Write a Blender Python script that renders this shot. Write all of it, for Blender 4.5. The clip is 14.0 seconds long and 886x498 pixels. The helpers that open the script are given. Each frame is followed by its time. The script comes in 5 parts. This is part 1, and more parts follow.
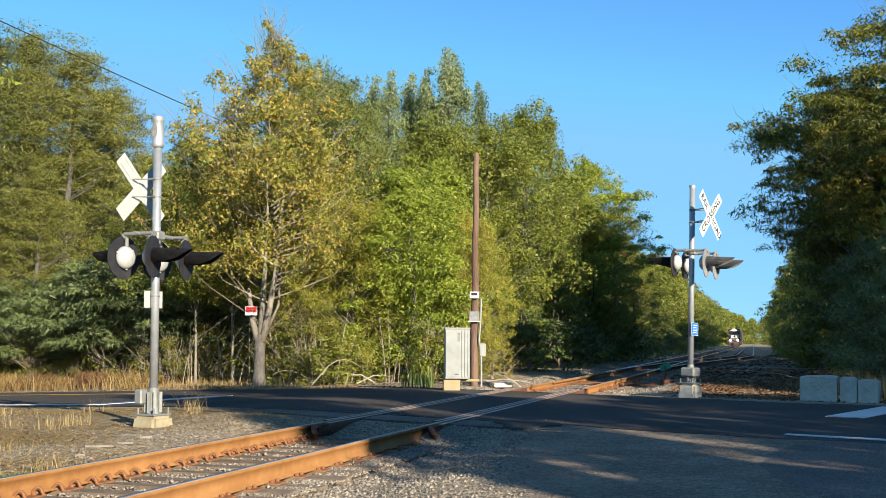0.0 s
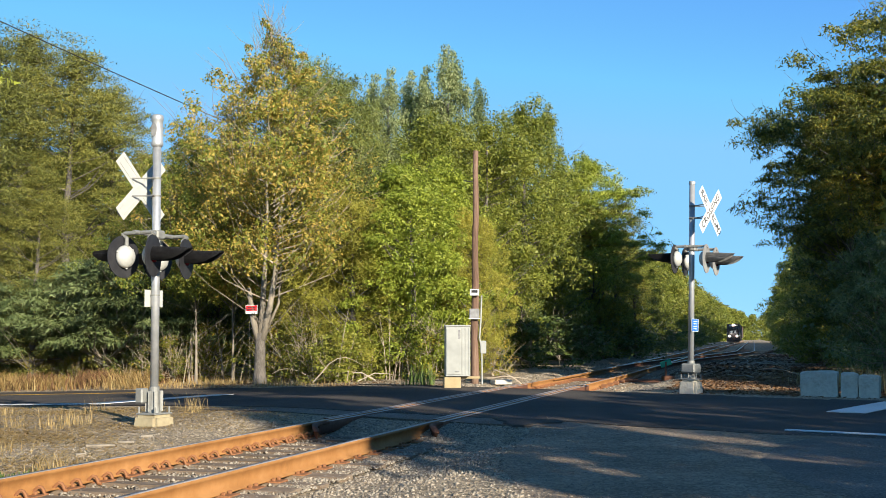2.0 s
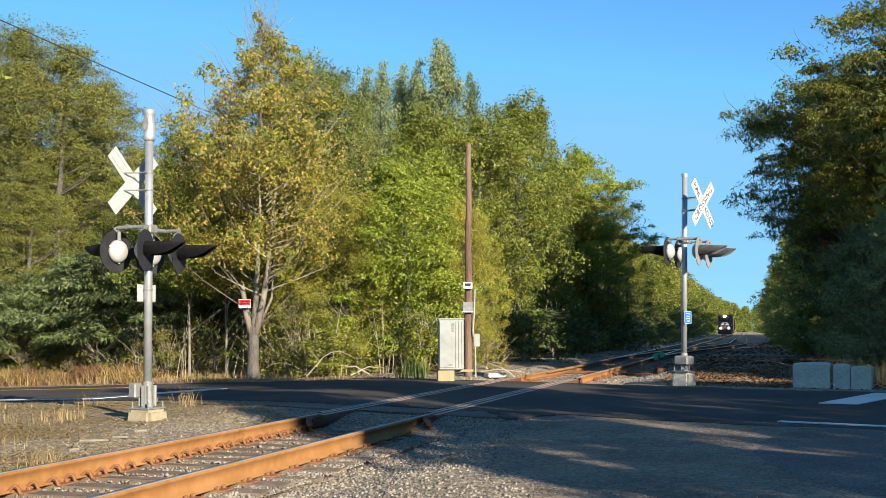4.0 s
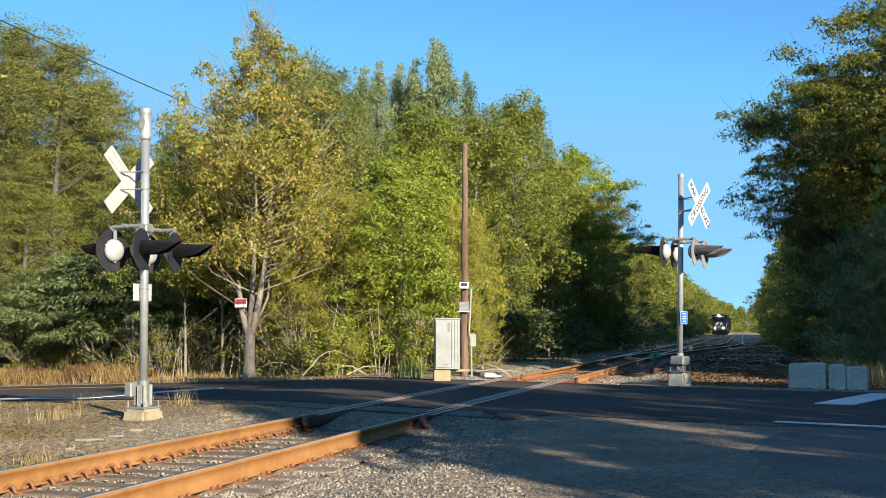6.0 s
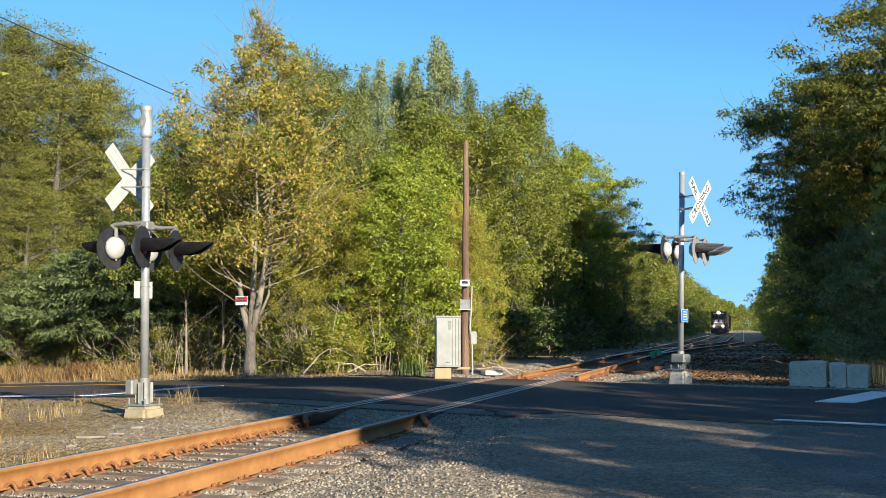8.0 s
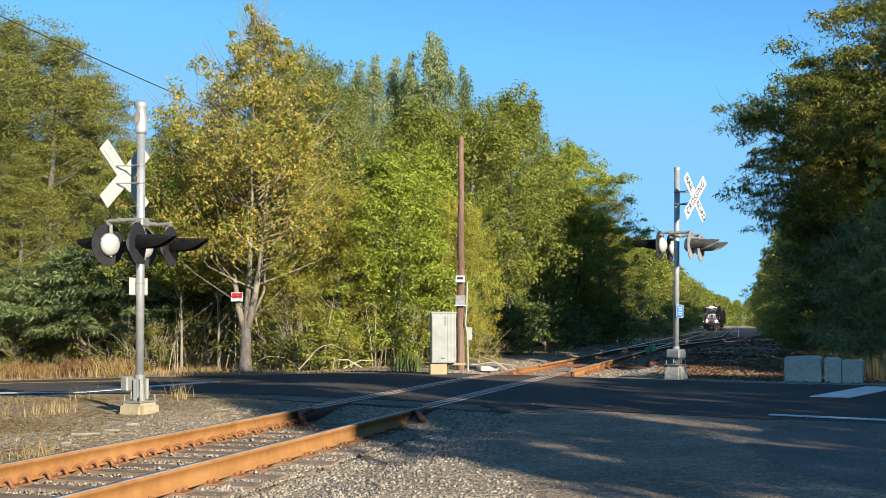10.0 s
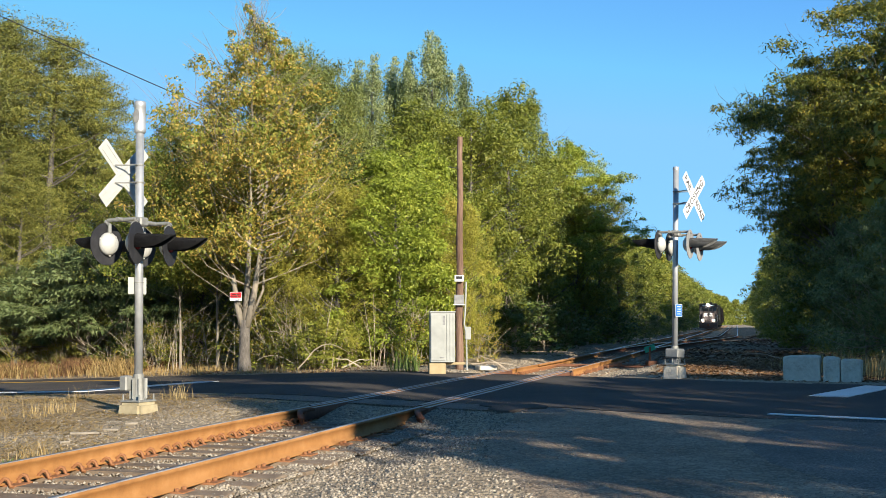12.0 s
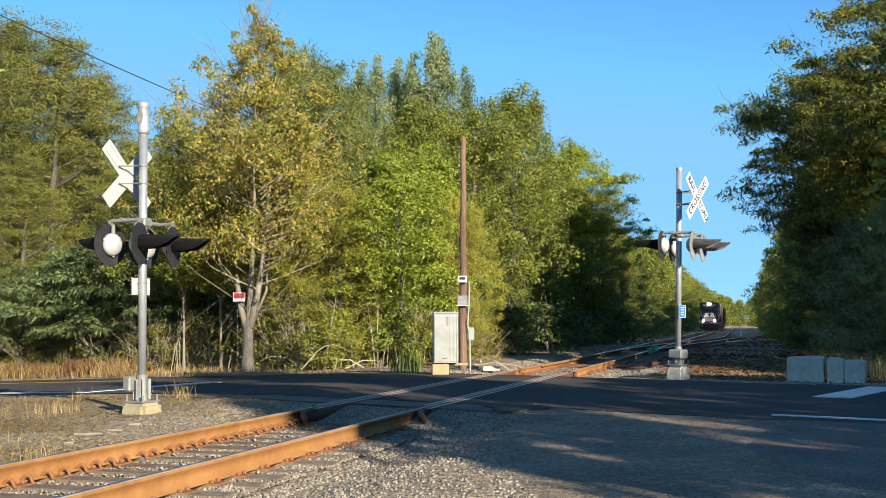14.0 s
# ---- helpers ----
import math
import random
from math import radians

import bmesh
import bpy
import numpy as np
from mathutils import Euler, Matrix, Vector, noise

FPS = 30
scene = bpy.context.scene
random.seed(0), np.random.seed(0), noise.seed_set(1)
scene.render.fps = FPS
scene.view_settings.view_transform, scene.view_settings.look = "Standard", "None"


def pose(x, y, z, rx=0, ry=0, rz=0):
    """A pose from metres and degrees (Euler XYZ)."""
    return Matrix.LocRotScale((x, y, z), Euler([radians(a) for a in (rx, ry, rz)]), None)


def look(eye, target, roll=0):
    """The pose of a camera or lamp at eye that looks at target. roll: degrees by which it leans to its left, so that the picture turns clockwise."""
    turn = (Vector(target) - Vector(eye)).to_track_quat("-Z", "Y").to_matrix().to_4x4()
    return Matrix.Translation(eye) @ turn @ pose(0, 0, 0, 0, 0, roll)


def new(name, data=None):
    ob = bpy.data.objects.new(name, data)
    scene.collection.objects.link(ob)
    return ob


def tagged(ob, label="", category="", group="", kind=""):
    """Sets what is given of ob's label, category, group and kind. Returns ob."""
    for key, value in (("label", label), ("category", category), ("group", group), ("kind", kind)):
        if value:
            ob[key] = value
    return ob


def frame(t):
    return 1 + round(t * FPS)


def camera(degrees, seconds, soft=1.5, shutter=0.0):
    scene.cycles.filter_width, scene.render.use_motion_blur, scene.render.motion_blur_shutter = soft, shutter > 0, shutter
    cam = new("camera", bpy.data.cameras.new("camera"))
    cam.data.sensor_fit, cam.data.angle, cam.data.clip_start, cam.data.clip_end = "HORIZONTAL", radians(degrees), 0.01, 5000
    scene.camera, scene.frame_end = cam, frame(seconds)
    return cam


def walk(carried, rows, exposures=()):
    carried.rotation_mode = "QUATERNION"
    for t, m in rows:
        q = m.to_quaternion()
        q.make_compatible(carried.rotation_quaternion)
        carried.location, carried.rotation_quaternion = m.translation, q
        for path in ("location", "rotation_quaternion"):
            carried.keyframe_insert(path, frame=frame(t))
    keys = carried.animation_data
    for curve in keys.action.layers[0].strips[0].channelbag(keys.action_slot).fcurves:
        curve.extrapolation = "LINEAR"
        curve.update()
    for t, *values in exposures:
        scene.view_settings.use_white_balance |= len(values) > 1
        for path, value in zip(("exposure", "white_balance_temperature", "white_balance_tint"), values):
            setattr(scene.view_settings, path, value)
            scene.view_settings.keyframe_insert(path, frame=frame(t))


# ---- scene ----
CAM_H = 1.15
cam = camera(43.83, 14.0, soft=0.65)
walk(cam, [
    (0.0, pose(0, 0, CAM_H, 94.725, -0.399, -0.033)),
    (0.5, pose(0, 0, CAM_H, 94.696, -0.380, 0.008)),
    (1.0, pose(0, 0, CAM_H, 94.697, -0.308, 0.033)),
    (1.5, pose(0, 0, CAM_H, 94.672, -0.227, 0.040)),
    (2.0, pose(0, 0, CAM_H, 94.593, -0.095, -0.010)),
    (2.5, pose(0, 0, CAM_H, 94.492, -0.018, -0.077)),
    (3.0, pose(0, 0, CAM_H, 94.368, 0.113, -0.124)),
    (5.5, pose(0, 0, CAM_H, 94.217, 0.045, -0.593)),
    (6.0, pose(0, 0, CAM_H, 94.235, 0.056, -0.551)),
    (6.5, pose(0, 0, CAM_H, 94.240, 0.064, -0.516)),
    (7.0, pose(0, 0, CAM_H, 94.219, 0.014, -0.511)),
    (7.5, pose(0, 0, CAM_H, 94.176, 0.003, -0.513)),
    (8.0, pose(0, 0, CAM_H, 94.121, 0.007, -0.511)),
    (10.5, pose(0, 0, CAM_H, 93.871, 0.175, -0.806)),
    (11.0, pose(0, 0, CAM_H, 93.852, 0.211, -0.835)),
    (11.5, pose(0, 0, CAM_H, 93.853, 0.194, -0.834)),
    (12.0, pose(0, 0, CAM_H, 93.876, 0.135, -0.802)),
    (12.5, pose(0, 0, CAM_H, 93.927, 0.127, -0.765)),
    (13.0, pose(0, 0, CAM_H, 93.959, 0.078, -0.694)),
    (13.5, pose(0, 0, CAM_H, 93.950, 0.083, -0.656)),
    (14.0, pose(0, 0, CAM_H, 93.915, 0.123, -0.632)),
])

# ---------------------------------------------------------------- light
SUN_AZ, SUN_EL = 150.0, 19.0
world = bpy.data.worlds.new("world")
scene.world = world
world.use_nodes = True
wt = world.node_tree
sky = wt.nodes.new("ShaderNodeTexSky")
sky.sky_type = "NISHITA"
sky.sun_disc = False
sky.sun_elevation = radians(SUN_EL)
sky.sun_rotation = radians(SUN_AZ)
sky.ozone_density = 3.2
sky.air_density = 1.0
sky.dust_density = 0.0
sky.altitude = 4200
clear = wt.nodes.new("ShaderNodeHueSaturation")
clear.inputs["Saturation"].default_value = 1.12
wt.links.new(sky.outputs[0], clear.inputs["Color"])
even = wt.nodes.new("ShaderNodeMix")   # clear dry air: the low sky stays blue
even.data_type = "RGBA"
even.blend_type = "DARKEN"
even.inputs["Factor"].default_value = 0.9
even.inputs["B"].default_value = (1.0, 2.35, 3.8, 1)
tint = wt.nodes.new("ShaderNodeMix")
tint.data_type = "RGBA"
tint.blend_type = "MULTIPLY"
tint.inputs["Factor"].default_value = 1.0
tint.inputs["B"].default_value = (0.91, 1.06, 1.01, 1)
wt.links.new(clear.outputs[0], tint.inputs["A"])
wt.links.new(tint.outputs["Result"], even.inputs["A"])
wt.links.new(even.outputs["Result"], wt.nodes["Background"].inputs[0])
wt.nodes["Background"].inputs[1].default_value = 0.115
sun_data = bpy.data.lights.new("sun", "SUN")
sun_data.energy = 5.0
sun_data.angle = radians(0.5)
sun_data.color = (1.0, 0.91, 0.75)
sun = new("sun", sun_data)
az, el = radians(SUN_AZ), radians(SUN_EL)
toward_sun = Vector((math.sin(az) * math.cos(el), math.cos(az) * math.cos(el), math.sin(el)))
sun.matrix_basis = look(toward_sun * 60, (0, 0, 0))
scene.view_settings.exposure = 1.17


# ---------------------------------------------------------------- materials
def material(name, colours, scale=4.0, detail=8.0, rough=0.8, metal=0.0, bump=0.0, bump_scale=None,
             island=False, spec=0.3, scale2=0.6, mix2=0.5, stretch=None, emit=0.0):
    """Two noises of different size drive a colour ramp; a third gives relief."""
    m = bpy.data.materials.new(name)
    m.use_nodes = True
    nt = m.node_tree
    b = nt.nodes["Principled BSDF"]
    b.inputs["Roughness"].default_value = rough
    b.inputs["Metallic"].default_value = metal
    b.inputs["Specular IOR Level"].default_value = spec
    tc = nt.nodes.new("ShaderNodeTexCoord")
    src = tc.outputs["Object"]
    if stretch:
        mp = nt.nodes.new("ShaderNodeMapping")
        mp.inputs["Scale"].default_value = stretch
        nt.links.new(src, mp.inputs[0])
        src = mp.outputs[0]
    n1 = nt.nodes.new("ShaderNodeTexNoise")
    n1.inputs["Scale"].default_value = scale
    n1.inputs["Detail"].default_value = detail
    n1.inputs["Roughness"].default_value = 0.65
    nt.links.new(src, n1.inputs["Vector"])
    n2 = nt.nodes.new("ShaderNodeTexNoise")
    n2.inputs["Scale"].default_value = scale2
    n2.inputs["Detail"].default_value = 4
    nt.links.new(src, n2.inputs["Vector"])
    mx = nt.nodes.new("ShaderNodeMix")
    mx.inputs[0].default_value = mix2
    nt.links.new(n1.outputs["Fac"], mx.inputs[2])
    nt.links.new(n2.outputs["Fac"], mx.inputs[3])
    fac = mx.outputs[0]
    lo, hi = 0.32, 0.68
    if island:
        geo = nt.nodes.new("ShaderNodeNewGeometry")
        mi = nt.nodes.new("ShaderNodeMix")
        mi.inputs[0].default_value = 0.7
        nt.links.new(fac, mi.inputs[2])
        nt.links.new(geo.outputs["Random Per Island"], mi.inputs[3])
        fac = mi.outputs[0]
        lo, hi = 0.15, 0.85
    ramp = nt.nodes.new("ShaderNodeValToRGB")
    els = ramp.color_ramp.elements
    k = len(colours)
    while len(els) < k:
        els.new(0.5)
    for i, c in enumerate(colours):
        els[i].position = lo + (hi - lo) * i / max(1, k - 1)
        els[i].color = (*c, 1)
    nt.links.new(fac, ramp.inputs[0])
    nt.links.new(ramp.outputs[0], b.inputs["Base Color"])
    if bump:
        n3 = nt.nodes.new("ShaderNodeTexNoise")
        n3.inputs["Scale"].default_value = bump_scale or scale * 2
        n3.inputs["Detail"].default_value = 8
        nt.links.new(src, n3.inputs["Vector"])
        bp = nt.nodes.new("ShaderNodeBump")
        bp.inputs["Strength"].default_value = 1.0
        bp.inputs["Distance"].default_value = bump
        nt.links.new(n3.outputs["Fac"], bp.inputs["Height"])
        nt.links.new(bp.outputs[0], b.inputs["Normal"])
    if emit:
        nt.links.new(ramp.outputs[0], b.inputs["Emission Color"])
        b.inputs["Emission Strength"].default_value = emit
    return m


def leaf_material(name, colours, through_light=0.3, rough=0.5, spread=0.35):
    """Leaves: each one its own tone, larger patches of tone across the crown, light passing through."""
    m = bpy.data.materials.new(name)
    m.use_nodes = True
    nt = m.node_tree
    b = nt.nodes["Principled BSDF"]
    b.inputs["Roughness"].default_value = rough
    b.inputs["Specular IOR Level"].default_value = 0.35
    geo = nt.nodes.new("ShaderNodeNewGeometry")
    oi = nt.nodes.new("ShaderNodeObjectInfo")
    tc = nt.nodes.new("ShaderNodeTexCoord")
    nz = nt.nodes.new("ShaderNodeTexNoise")
    nz.inputs["Scale"].default_value = 0.55
    nz.inputs["Detail"].default_value = 3
    nt.links.new(tc.outputs["Object"], nz.inputs["Vector"])
    a = nt.nodes.new("ShaderNodeMix")
    a.inputs[0].default_value = 0.5
    nt.links.new(geo.outputs["Random Per Island"], a.inputs[2])
    nt.links.new(nz.outputs["Fac"], a.inputs[3])
    c = nt.nodes.new("ShaderNodeMath")
    c.operation = "MULTIPLY_ADD"
    c.inputs[1].default_value = spread
    nt.links.new(oi.outputs["Random"], c.inputs[0])
    nt.links.new(a.outputs[0], c.inputs[2])
    d = nt.nodes.new("ShaderNodeMath")
    d.operation = "SUBTRACT"
    d.inputs[1].default_value = spread / 2
    nt.links.new(c.outputs[0], d.inputs[0])
    ramp = nt.nodes.new("ShaderNodeValToRGB")
    els = ramp.color_ramp.elements
    while len(els) < len(colours):
        els.new(0.5)
    for i, col in enumerate(colours):
        els[i].position = 0.15 + 0.7 * i / max(1, len(colours) - 1)
        els[i].color = (*col, 1)
    nt.links.new(d.outputs[0], ramp.inputs[0])
    nt.links.new(ramp.outputs[0], b.inputs["Base Color"])
    tr = nt.nodes.new("ShaderNodeBsdfTranslucent")
    nt.links.new(ramp.outputs[0], tr.inputs["Color"])
    ms = nt.nodes.new("ShaderNodeMixShader")
    ms.inputs[0].default_value = through_light
    nt.links.new(b.outputs[0], ms.inputs[1])
    nt.links.new(tr.outputs[0], ms.inputs[2])
    nt.links.new(ms.outputs[0], nt.nodes["Material Output"].inputs["Surface"])
    return m


def lamp_material(name, colour, strength):
    m = bpy.data.materials.new(name)
    m.use_nodes = True
    b = m.node_tree.nodes["Principled BSDF"]
    b.inputs["Base Color"].default_value = (*colour, 1)
    b.inputs["Emission Color"].default_value = (*colour, 1)
    b.inputs["Emission Strength"].default_value = strength
    return m


def pebbly(m, scale, mix, lift):
    """Adds trodden pebbles to a ground material: cells of their own tone and relief."""
    nt = m.node_tree
    b = nt.nodes["Principled BSDF"]
    src = nt.nodes["Texture Coordinate"].outputs["Object"]
    vo = nt.nodes.new("ShaderNodeTexVoronoi")
    vo.inputs["Scale"].default_value = scale
    nt.links.new(src, vo.inputs["Vector"])
    bw = nt.nodes.new("ShaderNodeRGBToBW")
    nt.links.new(vo.outputs["Color"], bw.inputs[0])
    ramp = nt.nodes.new("ShaderNodeValToRGB")
    for e, (p, c) in zip(ramp.color_ramp.elements, ((0.3, 0.5), (0.75, 1.5))):
        e.position = p
        e.color = (c, c * 0.98, c * 0.94, 1)
    nt.links.new(bw.outputs[0], ramp.inputs[0])
    old = b.inputs["Base Color"].links[0].from_socket
    mx = nt.nodes.new("ShaderNodeMix")
    mx.data_type = "RGBA"
    mx.blend_type = "MULTIPLY"
    mx.inputs["Factor"].default_value = mix
    nt.links.new(old, mx.inputs["A"])
    nt.links.new(ramp.outputs[0], mx.inputs["B"])
    nt.links.new(mx.outputs["Result"], b.inputs["Base Color"])
    bp = nt.nodes.new("ShaderNodeBump")
    bp.invert = True
    bp.inputs["Distance"].default_value = lift
    nt.links.new(vo.outputs["Distance"], bp.inputs["Height"])
    nt.links.new(b.inputs["Normal"].links[0].from_socket, bp.inputs["Normal"])
    nt.links.new(bp.outputs[0], b.inputs["Normal"])
    return m


M_EARTH = material("earth", [(0.15, 0.118, 0.082), (0.3, 0.24, 0.165), (0.48, 0.39, 0.27)], 14, 14, 0.95, bump=0.03, bump_scale=38, scale2=0.5, mix2=0.35)
pebbly(M_EARTH, 30, 0.7, 0.018)
M_ASPHALT = material("asphalt", [(0.048, 0.041, 0.036), (0.073, 0.063, 0.054), (0.104, 0.09, 0.077)], 60, 6, 0.9, spec=0.15, bump=0.006, bump_scale=150, scale2=0.5)
M_OLDASPHALT = material("old_asphalt", [(0.108, 0.087, 0.07), (0.18, 0.148, 0.119), (0.26, 0.216, 0.174)], 30, 8, 0.9, bump=0.02, bump_scale=60, scale2=0.8)
pebbly(M_OLDASPHALT, 60, 0.5, 0.006)
M_DIRT = material("trodden_dirt", [(0.145, 0.105, 0.07), (0.26, 0.195, 0.134), (0.41, 0.315, 0.22)], 10, 14, 0.95, bump=0.03, bump_scale=22, scale2=0.9)
pebbly(M_DIRT, 42, 0.5, 0.012)
M_LINE = material("road_paint", [(0.6, 0.6, 0.6), (0.78, 0.78, 0.77), (0.85, 0.85, 0.85)], 40, 6, 0.6)
M_YELLOW = material("yellow_paint", [(0.55, 0.3, 0.05), (0.7, 0.42, 0.06)], 40, 6, 0.6)
M_RUST = material("rail_rust", [(0.19, 0.082, 0.026), (0.29, 0.135, 0.042), (0.36, 0.18, 0.065)], 7, 10, 0.75, bump=0.002, bump_scale=80, scale2=1.2)
M_CLIP = material("rail_clip_rust", [(0.13, 0.055, 0.025), (0.22, 0.095, 0.04), (0.28, 0.13, 0.06)], 12, 8, 0.8, bump=0.004)
# dark rust; on siding rails and guard strips it also paints shade
M_DARKRUST_SHADE = material("dark_rust_and_shade", [(0.06, 0.028, 0.018), (0.13, 0.055, 0.03), (0.2, 0.09, 0.045)], 12, 8, 0.8, bump=0.004)
M_STEEL = material("worn_rail_head", [(0.22, 0.185, 0.165), (0.36, 0.32, 0.29), (0.5, 0.46, 0.42)], 9, 8, 0.55, metal=0.3, scale2=1.5)
M_POLISHED = material("polished_rail_head", [(0.5, 0.49, 0.48), (0.62, 0.61, 0.6), (0.7, 0.69, 0.68)], 5, 6, 0.32, metal=0.9)
M_TIE = material("creosoted_tie", [(0.085, 0.06, 0.04), (0.165, 0.122, 0.085), (0.27, 0.205, 0.145)], 6, 10, 0.95, bump=0.012, bump_scale=25)
M_STONE = material("ballast_stone", [(0.12, 0.098, 0.076), (0.225, 0.19, 0.147), (0.37, 0.32, 0.25)], 20, 4, 0.9, island=True)
M_GALV = material("galvanised_steel", [(0.3, 0.31, 0.32), (0.4, 0.41, 0.42), (0.5, 0.51, 0.51)], 6, 8, 0.45, metal=0.55, scale2=2)
M_CAST = material("cast_aluminium", [(0.16, 0.16, 0.15), (0.23, 0.23, 0.215), (0.3, 0.3, 0.28)], 12, 8, 0.6, metal=0.35, bump=0.003)
M_SIGNBACK = material("sign_back", [(0.33, 0.33, 0.31), (0.4, 0.4, 0.375), (0.47, 0.47, 0.44)], 8, 8, 0.55, metal=0.1)
M_WHITE = material("white_sign", [(0.6, 0.6, 0.6), (0.68, 0.68, 0.67), (0.74, 0.74, 0.73)], 5, 6, 0.45)
M_BLACK = material("black_paint", [(0.012, 0.012, 0.014), (0.022, 0.022, 0.025), (0.04, 0.04, 0.042)], 8, 6, 0.55)
# plain grey paint; on lamp discs and hoods it is black painted as sunlit
M_GREY_LITBLACK = material("grey_and_sunlit_black_paint", [(0.1, 0.1, 0.1), (0.2, 0.2, 0.2), (0.3, 0.3, 0.29)], 8, 6, 0.6)
M_LENS = material("red_lens", [(0.16, 0.006, 0.008), (0.25, 0.012, 0.014)], 30, 2, 0.15, spec=0.6)
M_CONC = material("concrete", [(0.34, 0.3, 0.235), (0.53, 0.475, 0.385), (0.67, 0.6, 0.49)], 8, 10, 0.9, bump=0.025, bump_scale=22)
M_PEDESTAL = material("yellowed_concrete", [(0.22, 0.18, 0.11), (0.32, 0.27, 0.17), (0.4, 0.35, 0.23)], 9, 10, 0.9, bump=0.01, bump_scale=30)
M_CABINET = material("cabinet_paint", [(0.23, 0.235, 0.22), (0.28, 0.285, 0.265), (0.33, 0.335, 0.315)], 3, 8, 0.45, scale2=1.5)
M_BOXWOOD = material("cabinet_plinth", [(0.22, 0.165, 0.09), (0.3, 0.235, 0.13), (0.36, 0.29, 0.17)], 6, 8, 0.8)
M_POLE = material("weathered_pole", [(0.07, 0.042, 0.03), (0.15, 0.09, 0.062), (0.24, 0.165, 0.12)], 5, 10, 0.9, bump=0.012, stretch=(6, 6, 0.7))
M_BARK = material("grey_bark", [(0.05, 0.044, 0.038), (0.11, 0.097, 0.084), (0.19, 0.168, 0.145)], 5, 10, 0.95, bump=0.04, stretch=(2.5, 2.5, 1.3))
M_PALEBARK = material("pale_bark", [(0.12, 0.102, 0.078), (0.21, 0.18, 0.14), (0.31, 0.265, 0.21)], 5, 10, 0.9, bump=0.015, stretch=(3, 3, 0.7))
M_TWIG = material("dry_twig", [(0.2, 0.16, 0.12), (0.34, 0.28, 0.21), (0.44, 0.38, 0.3)], 8, 6, 0.9)
M_BLUE = material("blue_sign", [(0.02, 0.11, 0.42), (0.03, 0.15, 0.5)], 10, 4, 0.45)
M_RED = material("red_sign", [(0.5, 0.012, 0.015), (0.62, 0.02, 0.025)], 10, 4, 0.5)
M_GREEN = material("green_target", [(0.01, 0.2, 0.12), (0.02, 0.28, 0.17)], 10, 4, 0.5)
M_CABLE = material("cable_black", [(0.015, 0.015, 0.015), (0.03, 0.03, 0.03)], 10, 2, 0.6)

L_YELLOW = leaf_material("autumn_leaves", [(0.075, 0.110, 0.019), (0.140, 0.180, 0.028), (0.204, 0.235, 0.036), (0.300, 0.280, 0.053), (0.494, 0.340, 0.074)], 0.42)
L_CEDAR = leaf_material("cedar_needles", [(0.073, 0.083, 0.019), (0.148, 0.153, 0.030), (0.235, 0.218, 0.042)], 0.18, 0.6)
L_OLIVE = leaf_material("olive_needles", [(0.132, 0.135, 0.020), (0.267, 0.251, 0.034), (0.398, 0.345, 0.054)], 0.18, 0.6)
L_PINE = leaf_material("pine_needles", [(0.084, 0.104, 0.028), (0.166, 0.191, 0.042), (0.279, 0.266, 0.063)], 0.18, 0.55)
L_BRIGHT = leaf_material("bright_leaves", [(0.162, 0.210, 0.025), (0.302, 0.354, 0.045), (0.504, 0.499, 0.100)], 0.42)
L_GREEN = leaf_material("green_leaves", [(0.120, 0.148, 0.024), (0.228, 0.252, 0.039), (0.374, 0.348, 0.072)], 0.42)
L_GREY = leaf_material("silvery_leaves", [(0.113, 0.153, 0.064), (0.214, 0.259, 0.103), (0.359, 0.383, 0.174)], 0.42, 0.45)
# dark green, with the shade on these trees worked into the colour
L_DARK_SHADED = leaf_material("dark_shaded_leaves", [(0.051, 0.080, 0.023), (0.102, 0.140, 0.032), (0.179, 0.200, 0.045)], 0.25)
L_MIX = leaf_material("turning_leaves", [(0.059, 0.080, 0.021), (0.123, 0.146, 0.028), (0.249, 0.234, 0.034), (0.429, 0.293, 0.042)], 0.42)
L_FERN = leaf_material("fern_leaves", [(0.05, 0.076, 0.026), (0.098, 0.13, 0.042), (0.165, 0.2, 0.075)], 0.2, 0.55)
L_STRAW = leaf_material("dry_grass", [(0.22, 0.14, 0.05), (0.38, 0.26, 0.1), (0.52, 0.4, 0.2)], 0.3, 0.7)
L_WEED = leaf_material("green_weed", [(0.06, 0.1, 0.02), (0.12, 0.17, 0.035)], 0.3)
L_LITTER = leaf_material("leaf_litter", [(0.09, 0.045, 0.02), (0.19, 0.1, 0.045), (0.3, 0.18, 0.08)], 0.1, 0.8)


# ---------------------------------------------------------------- mesh helpers
def raw_mesh(name, verts, faces, mats, index=None, smooth=False):
    """A mesh from numpy arrays: verts (n, 3), faces (k, 3 or 4)."""
    me = bpy.data.meshes.new(name)
    verts = np.asarray(verts, dtype=np.float32)
    faces = np.asarray(faces, dtype=np.int32)
    n, k = faces.shape
    me.vertices.add(len(verts))
    me.vertices.foreach_set("co", verts.ravel())
    me.loops.add(n * k)
    me.loops.foreach_set("vertex_index", faces.ravel())
    me.polygons.add(n)
    me.polygons.foreach_set("loop_start", np.arange(0, n * k, k, dtype=np.int32))
    me.polygons.foreach_set("loop_total", np.full(n, k, dtype=np.int32))
    for m in mats:
        me.materials.append(m)
    if index is not None:
        me.polygons.foreach_set("material_index", np.asarray(index, dtype=np.int32))
    if smooth:
        me.polygons.foreach_set("use_smooth", np.ones(n, dtype=bool))
    me.update()
    me.validate()
    return me


def child(name, me, parent, label="", m=None):
    ob = new(name, me)
    ob.parent = parent
    if m is not None:
        ob.matrix_basis = m
    if label:
        tagged(ob, label)
    return ob


